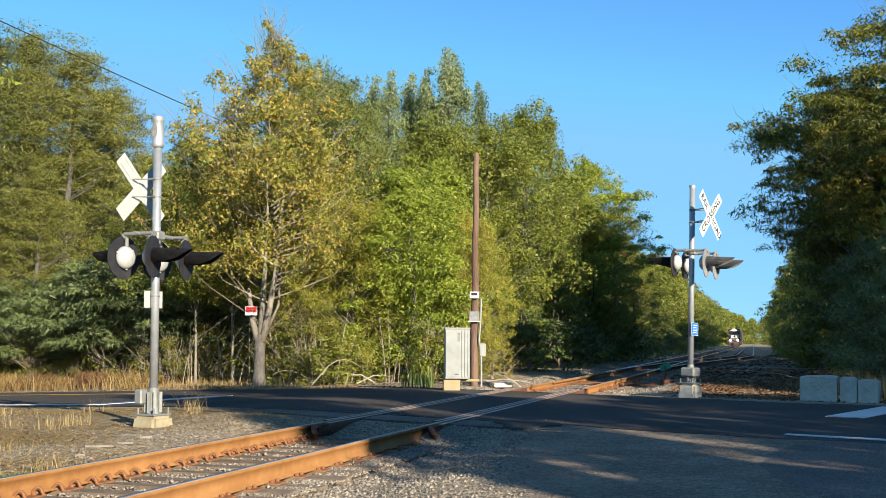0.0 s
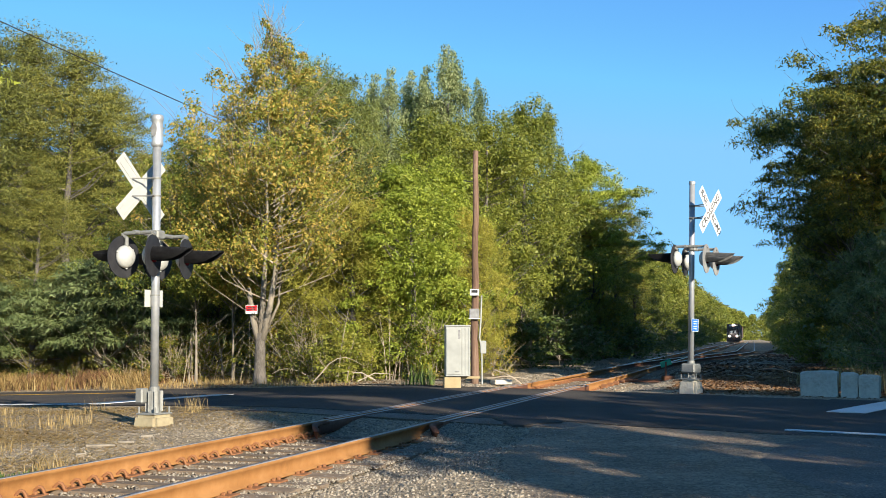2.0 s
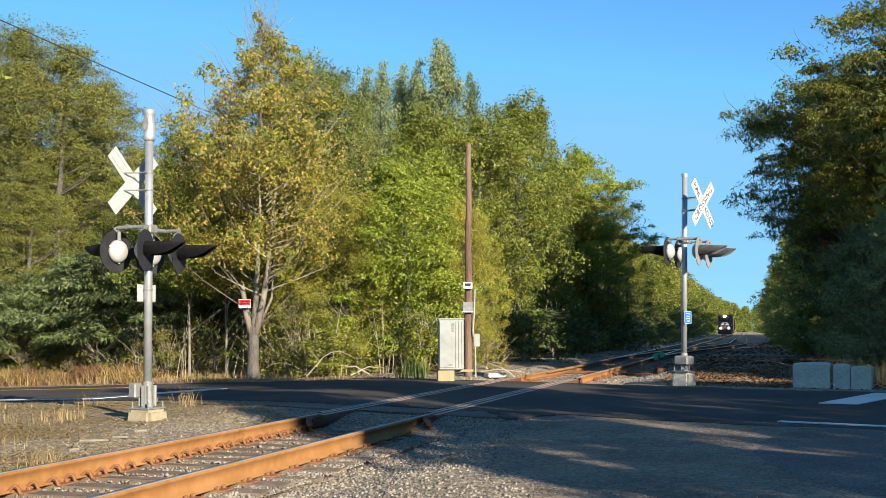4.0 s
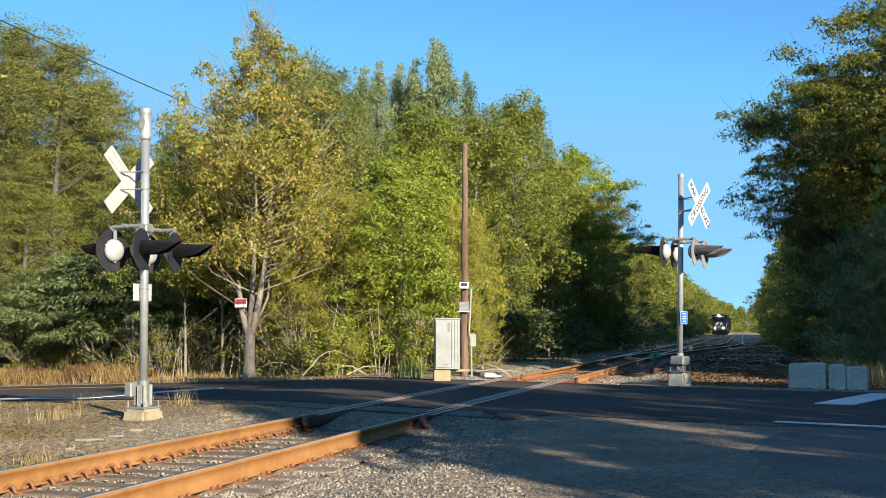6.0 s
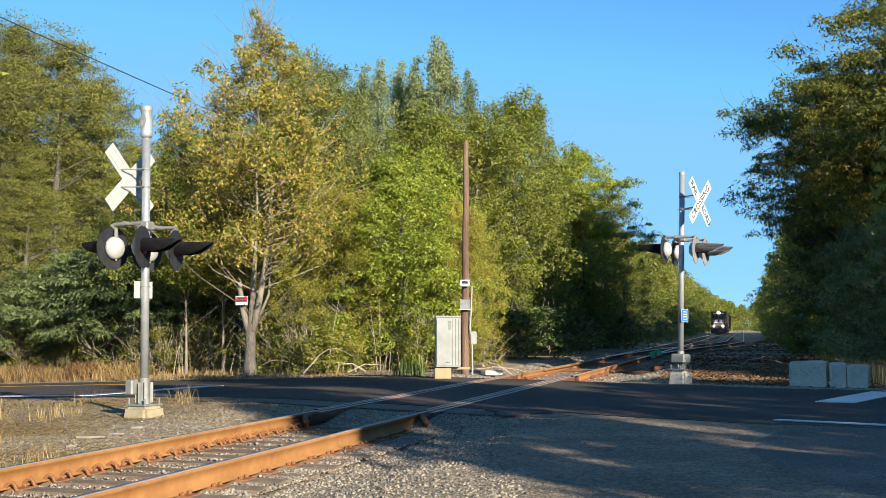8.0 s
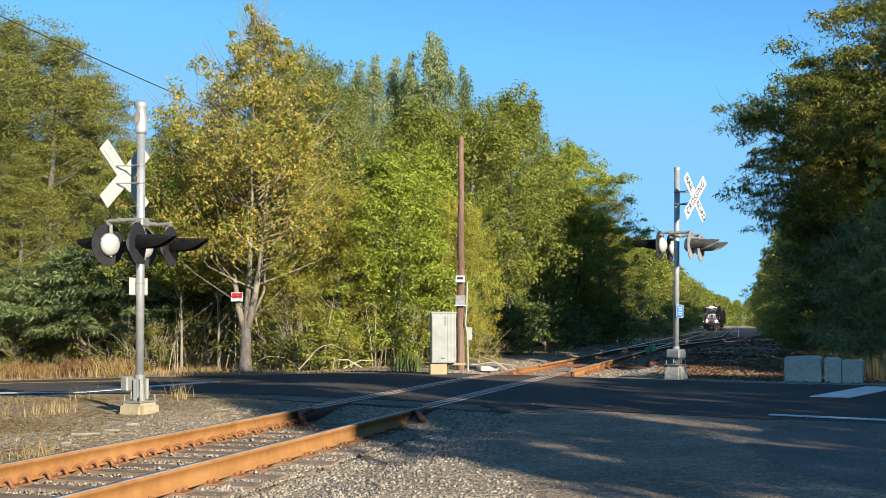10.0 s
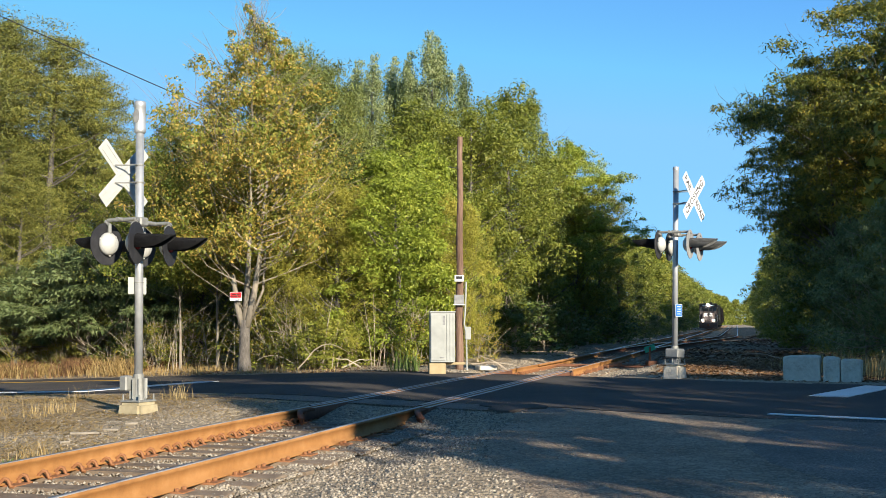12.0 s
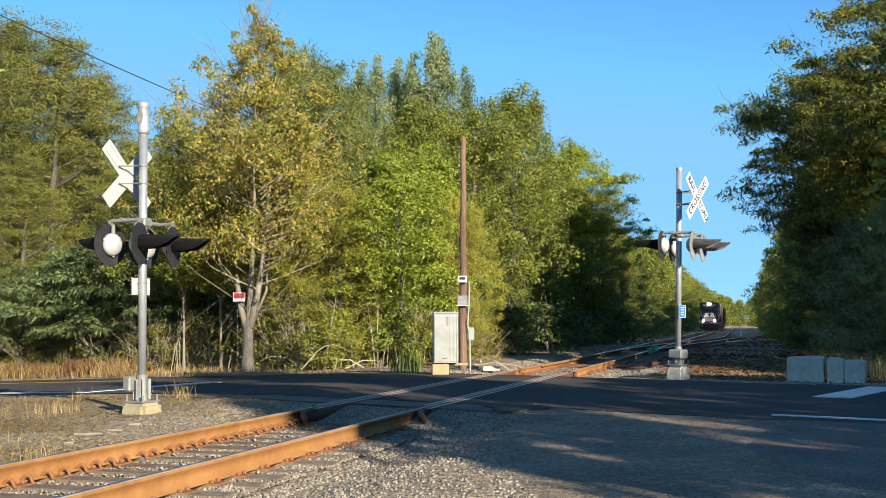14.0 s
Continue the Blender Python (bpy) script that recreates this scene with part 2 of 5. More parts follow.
def part(name, bm, mat, parent, label="", m=None, smooth=False):
    me = bpy.data.meshes.new(name)
    if smooth:
        for fc in bm.faces:
            fc.smooth = True
    bm.to_mesh(me)
    bm.free()
    me.materials.append(mat)
    return child(name, me, parent, label, m)


def thing(name, m, label, category, group="", kind=""):
    ob = new(name)
    ob.empty_display_size = 0.3
    ob.matrix_basis = m
    return tagged(ob, label, category, group, kind)


def box(sx, sy, sz, at=(0, 0, 0), bevel=0.0, bm=None, turn=None):
    """A bevelled box with its centre at at."""
    own = bmesh.new()
    bmesh.ops.create_cube(own, size=1.0)
    bmesh.ops.scale(own, vec=(sx, sy, sz), verts=own.verts)
    if bevel:
        bmesh.ops.bevel(own, geom=own.edges[:], offset=bevel, segments=1, affect="EDGES")
    m = Matrix.Translation(at) @ (turn or Matrix())
    bmesh.ops.transform(own, matrix=m, verts=own.verts)
    return join(bm, own)


def join(bm, own):
    if bm is None:
        return own
    tmp = bpy.data.meshes.new("tmp")
    own.to_mesh(tmp)
    own.free()
    bm.from_mesh(tmp)
    bpy.data.meshes.remove(tmp)
    return bm


def tube(points, radii, sides=10, bm=None, caps=True):
    """A tapered tube along points."""
    own = bmesh.new()
    pts = [Vector(p) for p in points]
    rings = []
    for i, p in enumerate(pts):
        d = (pts[min(i + 1, len(pts) - 1)] - pts[max(i - 1, 0)]).normalized()
        ref = Vector((0, 0, 1)) if abs(d.z) < 0.9 else Vector((1, 0, 0))
        a = d.cross(ref).normalized()
        b = d.cross(a)
        r = radii[i] if hasattr(radii, "__len__") else radii
        rings.append([own.verts.new(p + a * (r * math.cos(2 * math.pi * j / sides)) + b * (r * math.sin(2 * math.pi * j / sides))) for j in range(sides)])
    for r0, r1 in zip(rings, rings[1:]):
        for j in range(sides):
            own.faces.new((r0[j], r0[(j + 1) % sides], r1[(j + 1) % sides], r1[j]))
    if caps:
        own.faces.new(rings[0][::-1])
        own.faces.new(rings[-1])
    bmesh.ops.recalc_face_normals(own, faces=own.faces[:])
    return join(bm, own)


def lathe(profile, sides=24, bm=None, m=None):
    """A turned shape about z from (radius, z) pairs."""
    own = bmesh.new()
    rings = []
    for r, z in profile:
        rings.append([own.verts.new((max(r, 1e-4) * math.cos(2 * math.pi * j / sides), max(r, 1e-4) * math.sin(2 * math.pi * j / sides), z)) for j in range(sides)])
    for r0, r1 in zip(rings, rings[1:]):
        for j in range(sides):
            own.faces.new((r0[j], r0[(j + 1) % sides], r1[(j + 1) % sides], r1[j]))
    own.faces.new(rings[0][::-1])
    own.faces.new(rings[-1])
    bmesh.ops.recalc_face_normals(own, faces=own.faces[:])
    if m is not None:
        bmesh.ops.transform(own, matrix=m, verts=own.verts)
    return join(bm, own)


def tubes_np(segs, sides=5):
    """Many tapered tubes at once: segs of (points (k, 3), radii (k,)). Returns verts, quads."""
    vs, fs, base = [], [], 0
    ang = np.arange(sides) * 2 * np.pi / sides
    for pts, rad in segs:
        pts = np.asarray(pts, float)
        k = len(pts)
        d = np.gradient(pts, axis=0)
        d /= np.linalg.norm(d, axis=1)[:, None] + 1e-9
        ref = np.where(np.abs(d[:, 2:]) < 0.9, [[0, 0, 1.0]], [[1.0, 0, 0]])
        a = np.cross(d, ref)
        a /= np.linalg.norm(a, axis=1)[:, None] + 1e-9
        b = np.cross(d, a)
        ring = pts[:, None] + np.asarray(rad)[:, None, None] * (np.cos(ang)[None, :, None] * a[:, None] + np.sin(ang)[None, :, None] * b[:, None])
        vs.append(ring.reshape(-1, 3))
        i = np.arange(k - 1)[:, None] * sides
        j = np.arange(sides)[None, :]
        j2 = (j + 1) % sides
        fs.append(np.stack([base + i + j, base + i + j2, base + i + sides + j2, base + i + sides + j], -1).reshape(-1, 4))
        base += k * sides
    return np.concatenate(vs), np.concatenate(fs)


# ---------------------------------------------------------------- plan
TRACK_AZ = radians(15.73)
U = Vector((math.sin(TRACK_AZ), math.cos(TRACK_AZ), 0))
V = Vector((math.cos(TRACK_AZ), -math.sin(TRACK_AZ), 0))
ROAD_E = (0.809, -0.588)
ROAD_N = (0.588, 0.809)
ROAD_NEAR, ROAD_FAR = 13.4, 21.6


def uv(u, v, z=0.0):
    return Vector((U.x * u + V.x * v, U.y * u + V.y * v, z))


def main_v(u):
    """Lateral place of the main track's centre."""
    return -5.3 + 0.0178 * min(u, 36.0) if not isinstance(u, np.ndarray) else -5.3 + 0.0178 * np.minimum(u, 36.0)


def ease(x, a, b):
    t = np.clip((x - a) / (b - a), 0, 1)
    return t * t * (3 - 2 * t)


def side_v(u):
    """Lateral place of the diverging track's centre."""
    return main_v(u) + 3.9 * ease(u, 44.0, 106.0)


def road_z(x, y):
    r = x * ROAD_E[0] + y * ROAD_E[1]
    w = x * ROAD_N[0] + y * ROAD_N[1]
    q = -r - 11.15 - 0.32 * (w - 13.9)
    d = np.maximum(0.0, q - 2.0)
    return -0.042 * d * d / (d + 1.5)


def ground_z(x, y):
    x, y = np.asarray(x, float), np.asarray(y, float)
    r = x * ROAD_E[0] + y * ROAD_E[1]
    w = x * ROAD_N[0] + y * ROAD_N[1]
    u = x * U.x + y * U.y
    v = x * V.x + y * V.y
    rz = np.maximum(road_z(x, y), -1.1)
    left = ease(-(v - main_v(u)), 1.0, 3.0)
    base = -0.06 - 0.1 * left
    d = np.minimum(np.abs(v - main_v(u)), np.where(u > 46, np.abs(v - side_v(u)), 99))
    base = base * ease(d, 1.7, 2.6) + (-0.215) * (1 - ease(d, 1.7, 2.6))
    # beyond the road the verge climbs to the wood
    far = ease(w, 21.5, 24.5) * left
    base = base * (1 - far) + far * (rz * (1 - ease(w, 22.0, 31.0)) - 0.05 * ease(w, 22.0, 31.0))
    near = ease(w, 9.5, 13.2) * (1 - far) * left
    base = base * (1 - near) + near * (rz - 0.02)
    edge = (1 - left) * ease(w, 11.0, 13.2) * (1 - ease(w, 22.0, 25.0)) * ease(d, 1.7, 2.4)
    base = base * (1 - edge) + edge * (rz - 0.016)
    road = ease(w, ROAD_NEAR + 0.3, ROAD_NEAR + 0.7) * (1 - ease(w, ROAD_FAR - 0.7, ROAD_FAR - 0.3))
    base = base * (1 - road) + (rz - 0.09) * road
    dm = np.abs(v - main_v(u))
    fill = ease(w, 11.0, 12.7) * (1 - ease(w, 21.7, 22.4)) * (dm < 2.6)
    base = np.where(d < 1.6, np.minimum(base, -0.2), base)
    base = np.where(fill > 0, base * (1 - fill) + fill * np.where((w > ROAD_NEAR) & (w < ROAD_FAR), -0.1, -0.035), base)
    return base


def rough_noise(x, y, scale, seed):
    """Cheap smooth noise from sines."""
    rs = np.random.RandomState(seed)
    z = np.zeros_like(x)
    for _ in range(9):
        kx, ky = rs.normal(0, scale, 2)
        z += np.sin(kx * x + ky * y + rs.uniform(0, 6.28))
    return z / 9


def surf_z(x, y):
    """The ground with its small unevenness."""
    x, y = np.asarray(x, float), np.asarray(y, float)
    near_mask = ((np.abs(x) < 40) & (y < 70) & (y > -10)).astype(float)
    return ground_z(x, y) + near_mask * (0.016 * rough_noise(x, y, 1.2, 3) + 0.01 * rough_noise(x, y, 4.0, 4))
# ---------------------------------------------------------------- ground
def axis(lo, hi, fine_lo, fine_hi, step):
    a = list(np.arange(fine_lo, fine_hi, step))
    s, p = step, fine_hi
    while p < hi:
        a.append(p)
        s *= 1.16
        p += s
    a.append(hi)
    s, p = step, fine_lo - step
    while p > lo:
        a.insert(0, p)
        s *= 1.16
        p -= s
    a.insert(0, lo)
    return np.array(a)


gx = axis(-2500, 2500, -22, 14, 0.25)
gy = axis(-2500, 3500, 3, 46, 0.25)
GX, GY = np.meshgrid(gx, gy)
GZ = surf_z(GX, GY)
ny, nx = GX.shape
idx = np.arange(ny * nx).reshape(ny, nx)
gf = np.stack([idx[:-1, :-1], idx[:-1, 1:], idx[1:, 1:], idx[1:, :-1]], -1).reshape(-1, 4)
ground = new("ground", raw_mesh("ground", np.stack([GX, GY, GZ], -1).reshape(-1, 3), gf, [M_EARTH], smooth=True))
tagged(ground, "grey-brown gravelly earth verge with dust and dry litter", "ground", kind="structure")

# ---------------------------------------------------------------- road
road_r = np.concatenate([np.arange(-80, -30, 2.0), np.arange(-30, 12, 0.5), np.arange(12, 60, 2.0)])
road_w = np.linspace(ROAD_NEAR, ROAD_FAR, 21)


def road_strip(name, rs, ws, lift, mats, thick=0.1, ragged=0.0):
    R, Wd = np.meshgrid(rs, ws)
    if ragged:
        Wd = Wd.copy()
        Wd[0] += ragged * rough_noise(R[0], R[0] * 0, 1.5, 11)
        Wd[-1] += ragged * 0.5 * rough_noise(R[0], R[0] * 0, 1.8, 12)
    X = R * ROAD_E[0] + Wd * ROAD_N[0]
    Y = R * ROAD_E[1] + Wd * ROAD_N[1]
    Z = np.maximum(road_z(X, Y), -1.1) - 0.012 + lift
    top = np.stack([X, Y, Z], -1)
    low = top.copy()
    low[..., 2] -= thick
    n, m = R.shape
    ids = np.arange(n * m).reshape(n, m)
    f = [np.stack([ids[:-1, :-1], ids[:-1, 1:], ids[1:, 1:], ids[1:, :-1]], -1).reshape(-1, 4)]
    k = n * m
    for e in (ids[0], ids[-1], ids[:, 0], ids[:, -1]):
        f.append(np.stack([e[:-1], e[1:], e[1:] + k, e[:-1] + k], -1))
    return raw_mesh(name, np.concatenate([top.reshape(-1, 3), low.reshape(-1, 3)]), np.concatenate(f), mats)


road = new("road", road_strip("road", road_r, road_w, 0.0, [M_ASPHALT], 0.1, 0.35))
tagged(road, "dark new asphalt road humped over the railway", "road", kind="structure")


apron = new("asphalt_apron", road_strip("asphalt_apron", np.arange(-15.5, -7.0, 0.35), np.linspace(12.55, 13.6, 5), -0.006, [M_OLDASPHALT], 0.08, 0.4))
tagged(apron, "worn grey asphalt apron beside the rails", "asphalt", kind="structure")


def drive_sheet(name, ys, edge, lift, mat, seed):
    """A thin worn sheet over the ground with a ragged edge towards the track; it ends at the road."""
    edge = edge + 0.09 * rough_noise(ys, ys * 0, 3.0, seed) + 0.05 * rough_noise(ys, ys * 0, 9.0, seed + 1)
    ss = np.concatenate([[0.0, 0.015], np.linspace(0.04, 1, 40)])
    X = edge[:, None] + (16.0 - edge[:, None]) * ss[None]
    Y = np.repeat(ys[:, None], len(ss), 1)
    keep = ROAD_NEAR - 0.05 - (X * ROAD_N[0] + Y * ROAD_N[1])
    Y = Y + np.minimum(keep, 0) / ROAD_N[1]
    Z = surf_z(X, Y) + np.where(ss[None] == 0, -0.05, lift) - 0.6 * lift * (keep < 0.3)
    n, m = X.shape
    ids = np.arange(n * m).reshape(n, m)
    f = np.stack([ids[:-1, :-1], ids[:-1, 1:], ids[1:, 1:], ids[1:, :-1]], -1).reshape(-1, 4)
    return raw_mesh(name, np.stack([X, Y, Z], -1).reshape(-1, 3), f, [mat])


drive_y = np.linspace(-30.0, 15.6, 200)
dirt = new("dirt_drive", drive_sheet("dirt_drive", drive_y, np.interp(drive_y, [2, 6, 8, 10, 12, 14, 15.6], [0.6, 0.55, 0.5, 0.35, 0.5, 0.9, 1.0]), 0.01, M_DIRT, 31))
tagged(dirt, "brown trodden dirt and gravel drive beside the track", "drive", kind="structure")
drive_y = np.linspace(-30.0, 13.9, 190)
drive = new("asphalt_drive", drive_sheet("asphalt_drive", drive_y, np.interp(drive_y, [2, 7.4, 8.1, 9.4, 11.0, 12.2, 13.9], [4.6, 3.5, 2.95, 2.75, 2.95, 3.5, 5.2]), 0.024, M_OLDASPHALT, 21))
tagged(drive, "old grey asphalt drive with a worn curved edge beside the dirt", "drive", kind="structure")


def painted(name, r0, r1, w0, w1, mat, label):
    n = max(2, int((r1 - r0) / 0.4))
    me = road_strip(name, np.linspace(r0, r1, n), np.linspace(w0, w1, 9), 0.012, [mat], 0.01)
    ob = new(name, me)
    return tagged(ob, label, "road marking", kind="structure")


painted("edge_line", -70, -18.9, 13.8, 14.04, M_LINE, "white painted edge line of the asphalt road")
painted("edge_line", -4.75, 40, 13.85, 14.0, M_LINE, "white painted edge line of the asphalt road")
painted("centre_line", -70, -24.0, 19.2, 19.28, M_YELLOW, "yellow painted centre line of the road")
painted("centre_line", -3.9, 40, 17.45, 17.57, M_YELLOW, "yellow painted centre line of the road")
painted("stop_bar", -5.4, -4.8, 17.7, 21.1, M_LINE, "broad white stop bar across the lane")

painted("stop_bar", -19.2, -18.55, 13.9, 17.5, M_LINE, "broad white stop bar across the lane")

# ---------------------------------------------------------------- railway
RAIL_PROFILE = [(-0.036, 0.0), (0.036, 0.0), (0.036, -0.032), (0.010, -0.045), (0.009, -0.14), (0.07, -0.158), (0.07, -0.17),
                (-0.07, -0.17), (-0.07, -0.158), (-0.009, -0.14), (-0.010, -0.045), (-0.036, -0.032)]


def sweep(name, centre, side, us, mats, polished_from=1e9):
    """A rail along the track: centre(u) gives the lateral place."""
    prof = np.array(RAIL_PROFILE)
    vs = []
    for u in us:
        v0 = float(centre(u)) + side
        for a, z in prof:
            vs.append(uv(u, v0 + a, z))
    k, n = len(prof), len(us)
    fs, mi = [], []
    for i in range(n - 1):
        for j in range(k):
            fs.append((i * k + j, i * k + (j + 1) % k, (i + 1) * k + (j + 1) % k, (i + 1) * k + j))
            mi.append((2 if us[i] >= polished_from else 1) if j in (0, 1, 11) and (j == 0 or us[i] >= polished_from) else 0)
    return raw_mesh(name, np.array([tuple(v) for v in vs]), fs, mats, mi)


GAUGE_HALF = 0.76
track = thing("railway_track", Matrix(), "rusty single railway track on timber ties across the road", "railway track", kind="structure")
us_near = np.concatenate([np.arange(-30, 60, 1.0), np.arange(60, 120, 3.0), np.arange(120, 900, 20.0)])
for sgn in (-1, 1):
    child("rail", sweep("rail", main_v, sgn * GAUGE_HALF, us_near, [M_RUST, M_STEEL, M_POLISHED], 42.0), track, "orange rusty rail with a worn head")
us_side = np.concatenate([np.arange(46, 120, 2.0), np.arange(120, 900, 20.0)])
siding = thing("siding_track", Matrix(), "diverging second track with shiny rail heads", "railway track", kind="structure")
for sgn in (-1, 1):
    # the darker rust carries the shade on the siding rails' sides
    child("rail", sweep("rail", side_v, sgn * GAUGE_HALF, us_side, [M_DARKRUST_SHADE, M_STEEL, M_POLISHED], 0.0), siding, "rusty rail darkened as in shade, with a shiny head")

# ties: the nearest are single pieces on shared shapes
tie_shapes = []
for i in range(5):
    bm = box(0.23, 2.6, 0.16, (0, 0, 0), 0.012)
    rs = random.Random(40 + i)
    for vtx in bm.verts:
        vtx.co += Vector((rs.uniform(-0.012, 0.012), rs.uniform(-0.03, 0.03), rs.uniform(-0.008, 0.008)))
    me = bpy.data.meshes.new("tie")
    bm.to_mesh(me)
    bm.free()
    me.materials.append(M_TIE)
    tie_shapes.append(me)


def anchor_mesh():
    """A rail anchor: a hooked steel clip under the rail base."""
    bm = tube([(-0.03, 0.0, -0.005), (0.0, 0.004, 0.034), (0.025, 0.008, 0.054), (0.05, 0.014, 0.048), (0.066, 0.018, 0.02), (0.078, 0.02, -0.008), (0.105, 0.025, -0.012)], 0.016, 6)
    me = bpy.data.meshes.new("rail_anchor")
    bm.to_mesh(me)
    bm.free()
    me.materials.append(M_CLIP)
    return me


ANCHOR = anchor_mesh()
PLATE = bpy.data.meshes.new("tie_plate")
_bm = box(0.2, 0.36, 0.018, (0, 0, 0), 0.004)
for _p in ((-0.06, 0.1), (0.06, 0.1), (-0.06, -0.1), (0.06, -0.1)):
    _bm = box(0.028, 0.034, 0.03, (_p[0], _p[1], 0.02), 0.006, _bm)
_bm.to_mesh(PLATE)
_bm.free()
PLATE.materials.append(M_CLIP)

rs = random.Random(5)
u = 3.0
while u < 62:
    w = uv(u, main_v(u)).dot(Vector((*ROAD_N, 0)))
    if not (ROAD_NEAR - 0.3 < w < ROAD_FAR + 0.4):
        c = uv(u, main_v(u) + rs.uniform(-0.05, 0.05), -0.262 + rs.uniform(-0.006, 0.006))
        m = Matrix.Translation(c) @ Matrix.Rotation(math.pi / 2 - TRACK_AZ + rs.uniform(-0.02, 0.02), 4, "Z")
        child("tie", rs.choice(tie_shapes), track, m=m)
        if u < 34:
            for sgn in (-1, 1):
                c = uv(u, main_v(u) + sgn * GAUGE_HALF)
                rot = Matrix.Rotation(math.pi / 2 - TRACK_AZ, 4, "Z")
                child("tie_plate", PLATE, track, m=Matrix.Translation((c.x, c.y, -0.176)) @ rot)
                for off in (-0.135, 0.105):
                    for face in (-1, 1):
                        if face * sgn > 0:
                            continue
                        p = uv(u + off + rs.uniform(-0.015, 0.015), main_v(u) + sgn * GAUGE_HALF + face * 0.065)
                        child("rail_anchor", ANCHOR, track, m=Matrix.Translation((p.x, p.y, -0.165)) @ Matrix.Rotation(-TRACK_AZ + (0 if face > 0 else math.pi), 4, "Z"))
    u += 0.5 + rs.uniform(-0.045, 0.045)


def joined_ties(name, centre, u0, u1, step, parent):
    vs, fs = [], []
    corner = [(-1, -1, -1), (1, -1, -1), (1, 1, -1), (-1, 1, -1), (-1, -1, 1), (1, -1, 1), (1, 1, 1), (-1, 1, 1)]
    quads = [(0, 3, 2, 1), (4, 5, 6, 7), (0, 1, 5, 4), (1, 2, 6, 5), (2, 3, 7, 6), (3, 0, 4, 7)]
    for uu in np.arange(u0, u1, step):
        b = len(vs)
        for a, c, d in corner:
            vs.append(tuple(uv(uu + a * 0.115, float(centre(uu)) + c * 1.3, -0.262 + d * 0.08)))
        fs += [tuple(b + i for i in q) for q in quads]
    ob = child(name, raw_mesh(name, np.array(vs), fs, [M_TIE]), parent)
    return tagged(ob, kind="stuff")


joined_ties("far_ties", main_v, 62, 420, 0.55, track)
joined_ties("far_ties", side_v, 58, 420, 0.55, siding)

# crossing: timber panels with flangeways, flared guard ends
crossing = thing("crossing_panel", Matrix(), "worn asphalt and steel flangeway strips beside the rails in the road", "crossing panel", kind="structure")
u_out = 27.0
for sgn, u_in in ((-1, 13.95), (1, 14.3)):
    for face, wd, late in ((-1, 0.07, 0.9), (1, 0.075, 0.0)):
        off = sgn * GAUGE_HALF + face * (0.036 + 0.05 + wd / 2)
        vs = []
        us2 = np.linspace(u_in + late, u_out, 14)
        for uu in us2:
            for a, z in ((-wd / 2, -0.004), (wd / 2, -0.004), (wd / 2, -0.15), (-wd / 2, -0.15)):
                vs.append(tuple(uv(uu, main_v(uu) + off + a, z)))
        fs, mi = [(0, 1, 2, 3)], [0]
        for i in range(len(us2) - 1):
            for j in range(4):
                fs.append((i * 4 + j, i * 4 + (j + 1) % 4, i * 4 + 4 + (j + 1) % 4, i * 4 + 4 + j))
                mi.append(1 if j == 0 else 0)
        # strip sides are coloured dark for the shade they lie in
        child("guard_strip", raw_mesh("guard_strip", np.array(vs), fs, [M_DARKRUST_SHADE, M_STEEL], mi), crossing, "worn grey steel flangeway strip")
    # the guard's end: a bent rail piece that flares away from the rail and dips
    vs, fs = [], []
    prof = ((-0.04, 0.0), (0.04, 0.0), (0.04, -0.035), (0.012, -0.05), (0.012, -0.15), (-0.012, -0.15), (-0.012, -0.05), (-0.04, -0.035))
    steps = ((0.35, 0.0, 0.0), (0.0, 0.0, 0.0), (-0.14, 0.03, -0.006), (-0.28, 0.09, -0.018), (-0.4, 0.17, -0.07))
    for du, out, dz in steps:
        uu = u_in + du
        for a, z in prof:
            vs.append(tuple(uv(uu, main_v(uu) + sgn * GAUGE_HALF + 0.125 + out + a, z * (1 + dz * 5) + dz - 0.002)))
    n = len(prof)
    for i in range(len(steps) - 1):
        for j in range(n):
            fs.append((i * n + j, i * n + (j + 1) % n, i * n + n + (j + 1) % n, i * n + n + j))
    for base in (0, (len(steps) - 1) * n):
        fs += [(base, base + 1, base + 2, base + 7), (base + 2, base + 3, base + 6, base + 7), (base + 3, base + 4, base + 5, base + 6)]
    child("flared_end", raw_mesh("flared_end", np.array(vs), fs, [M_DARKRUST_SHADE]), crossing, "dark rusty bent end of a guard rail")

# turnout beyond the road: braces, rods and a guard rail
turnout = thing("turnout_gear", Matrix(), "rusty turnout braces, rods and guard rails between the rails", "turnout", kind="structure")
for k in range(9):
    uu = 29.4 + 1.15 * k
    for sgn in (-1, 1):
        p = uv(uu, main_v(uu) + sgn * (GAUGE_HALF + 0.17))
        bm = box(0.16, 0.24, 0.1, (0, 0, 0), 0.012)
        for vtx in bm.verts:
            if vtx.co.z > 0 and vtx.co.y * sgn > 0:
                vtx.co.z -= 0.07
        part("rail_brace", bm, M_CLIP, turnout, m=Matrix.Translation((p.x, p.y, -0.13)) @ Matrix.Rotation(math.pi - TRACK_AZ, 4, "Z"))
for uu in (33.4, 34.3):
    a0, b0 = uv(uu, main_v(uu) - 1.0, -0.13), uv(uu, main_v(uu) + 2.0, -0.15)
    part("switch_rod", tube([a0, b0], 0.028, 8), M_DARKRUST_SHADE, turnout)
for sgn in (-1, 1):
    part("switch_point", tube([uv(uu, main_v(uu) + sgn * (GAUGE_HALF - 0.075 - 0.0035 * (uu - 31)), -0.03) for uu in (31, 35, 40, 46)], 0.03, 6), M_RUST, turnout, "inner switch point rail")

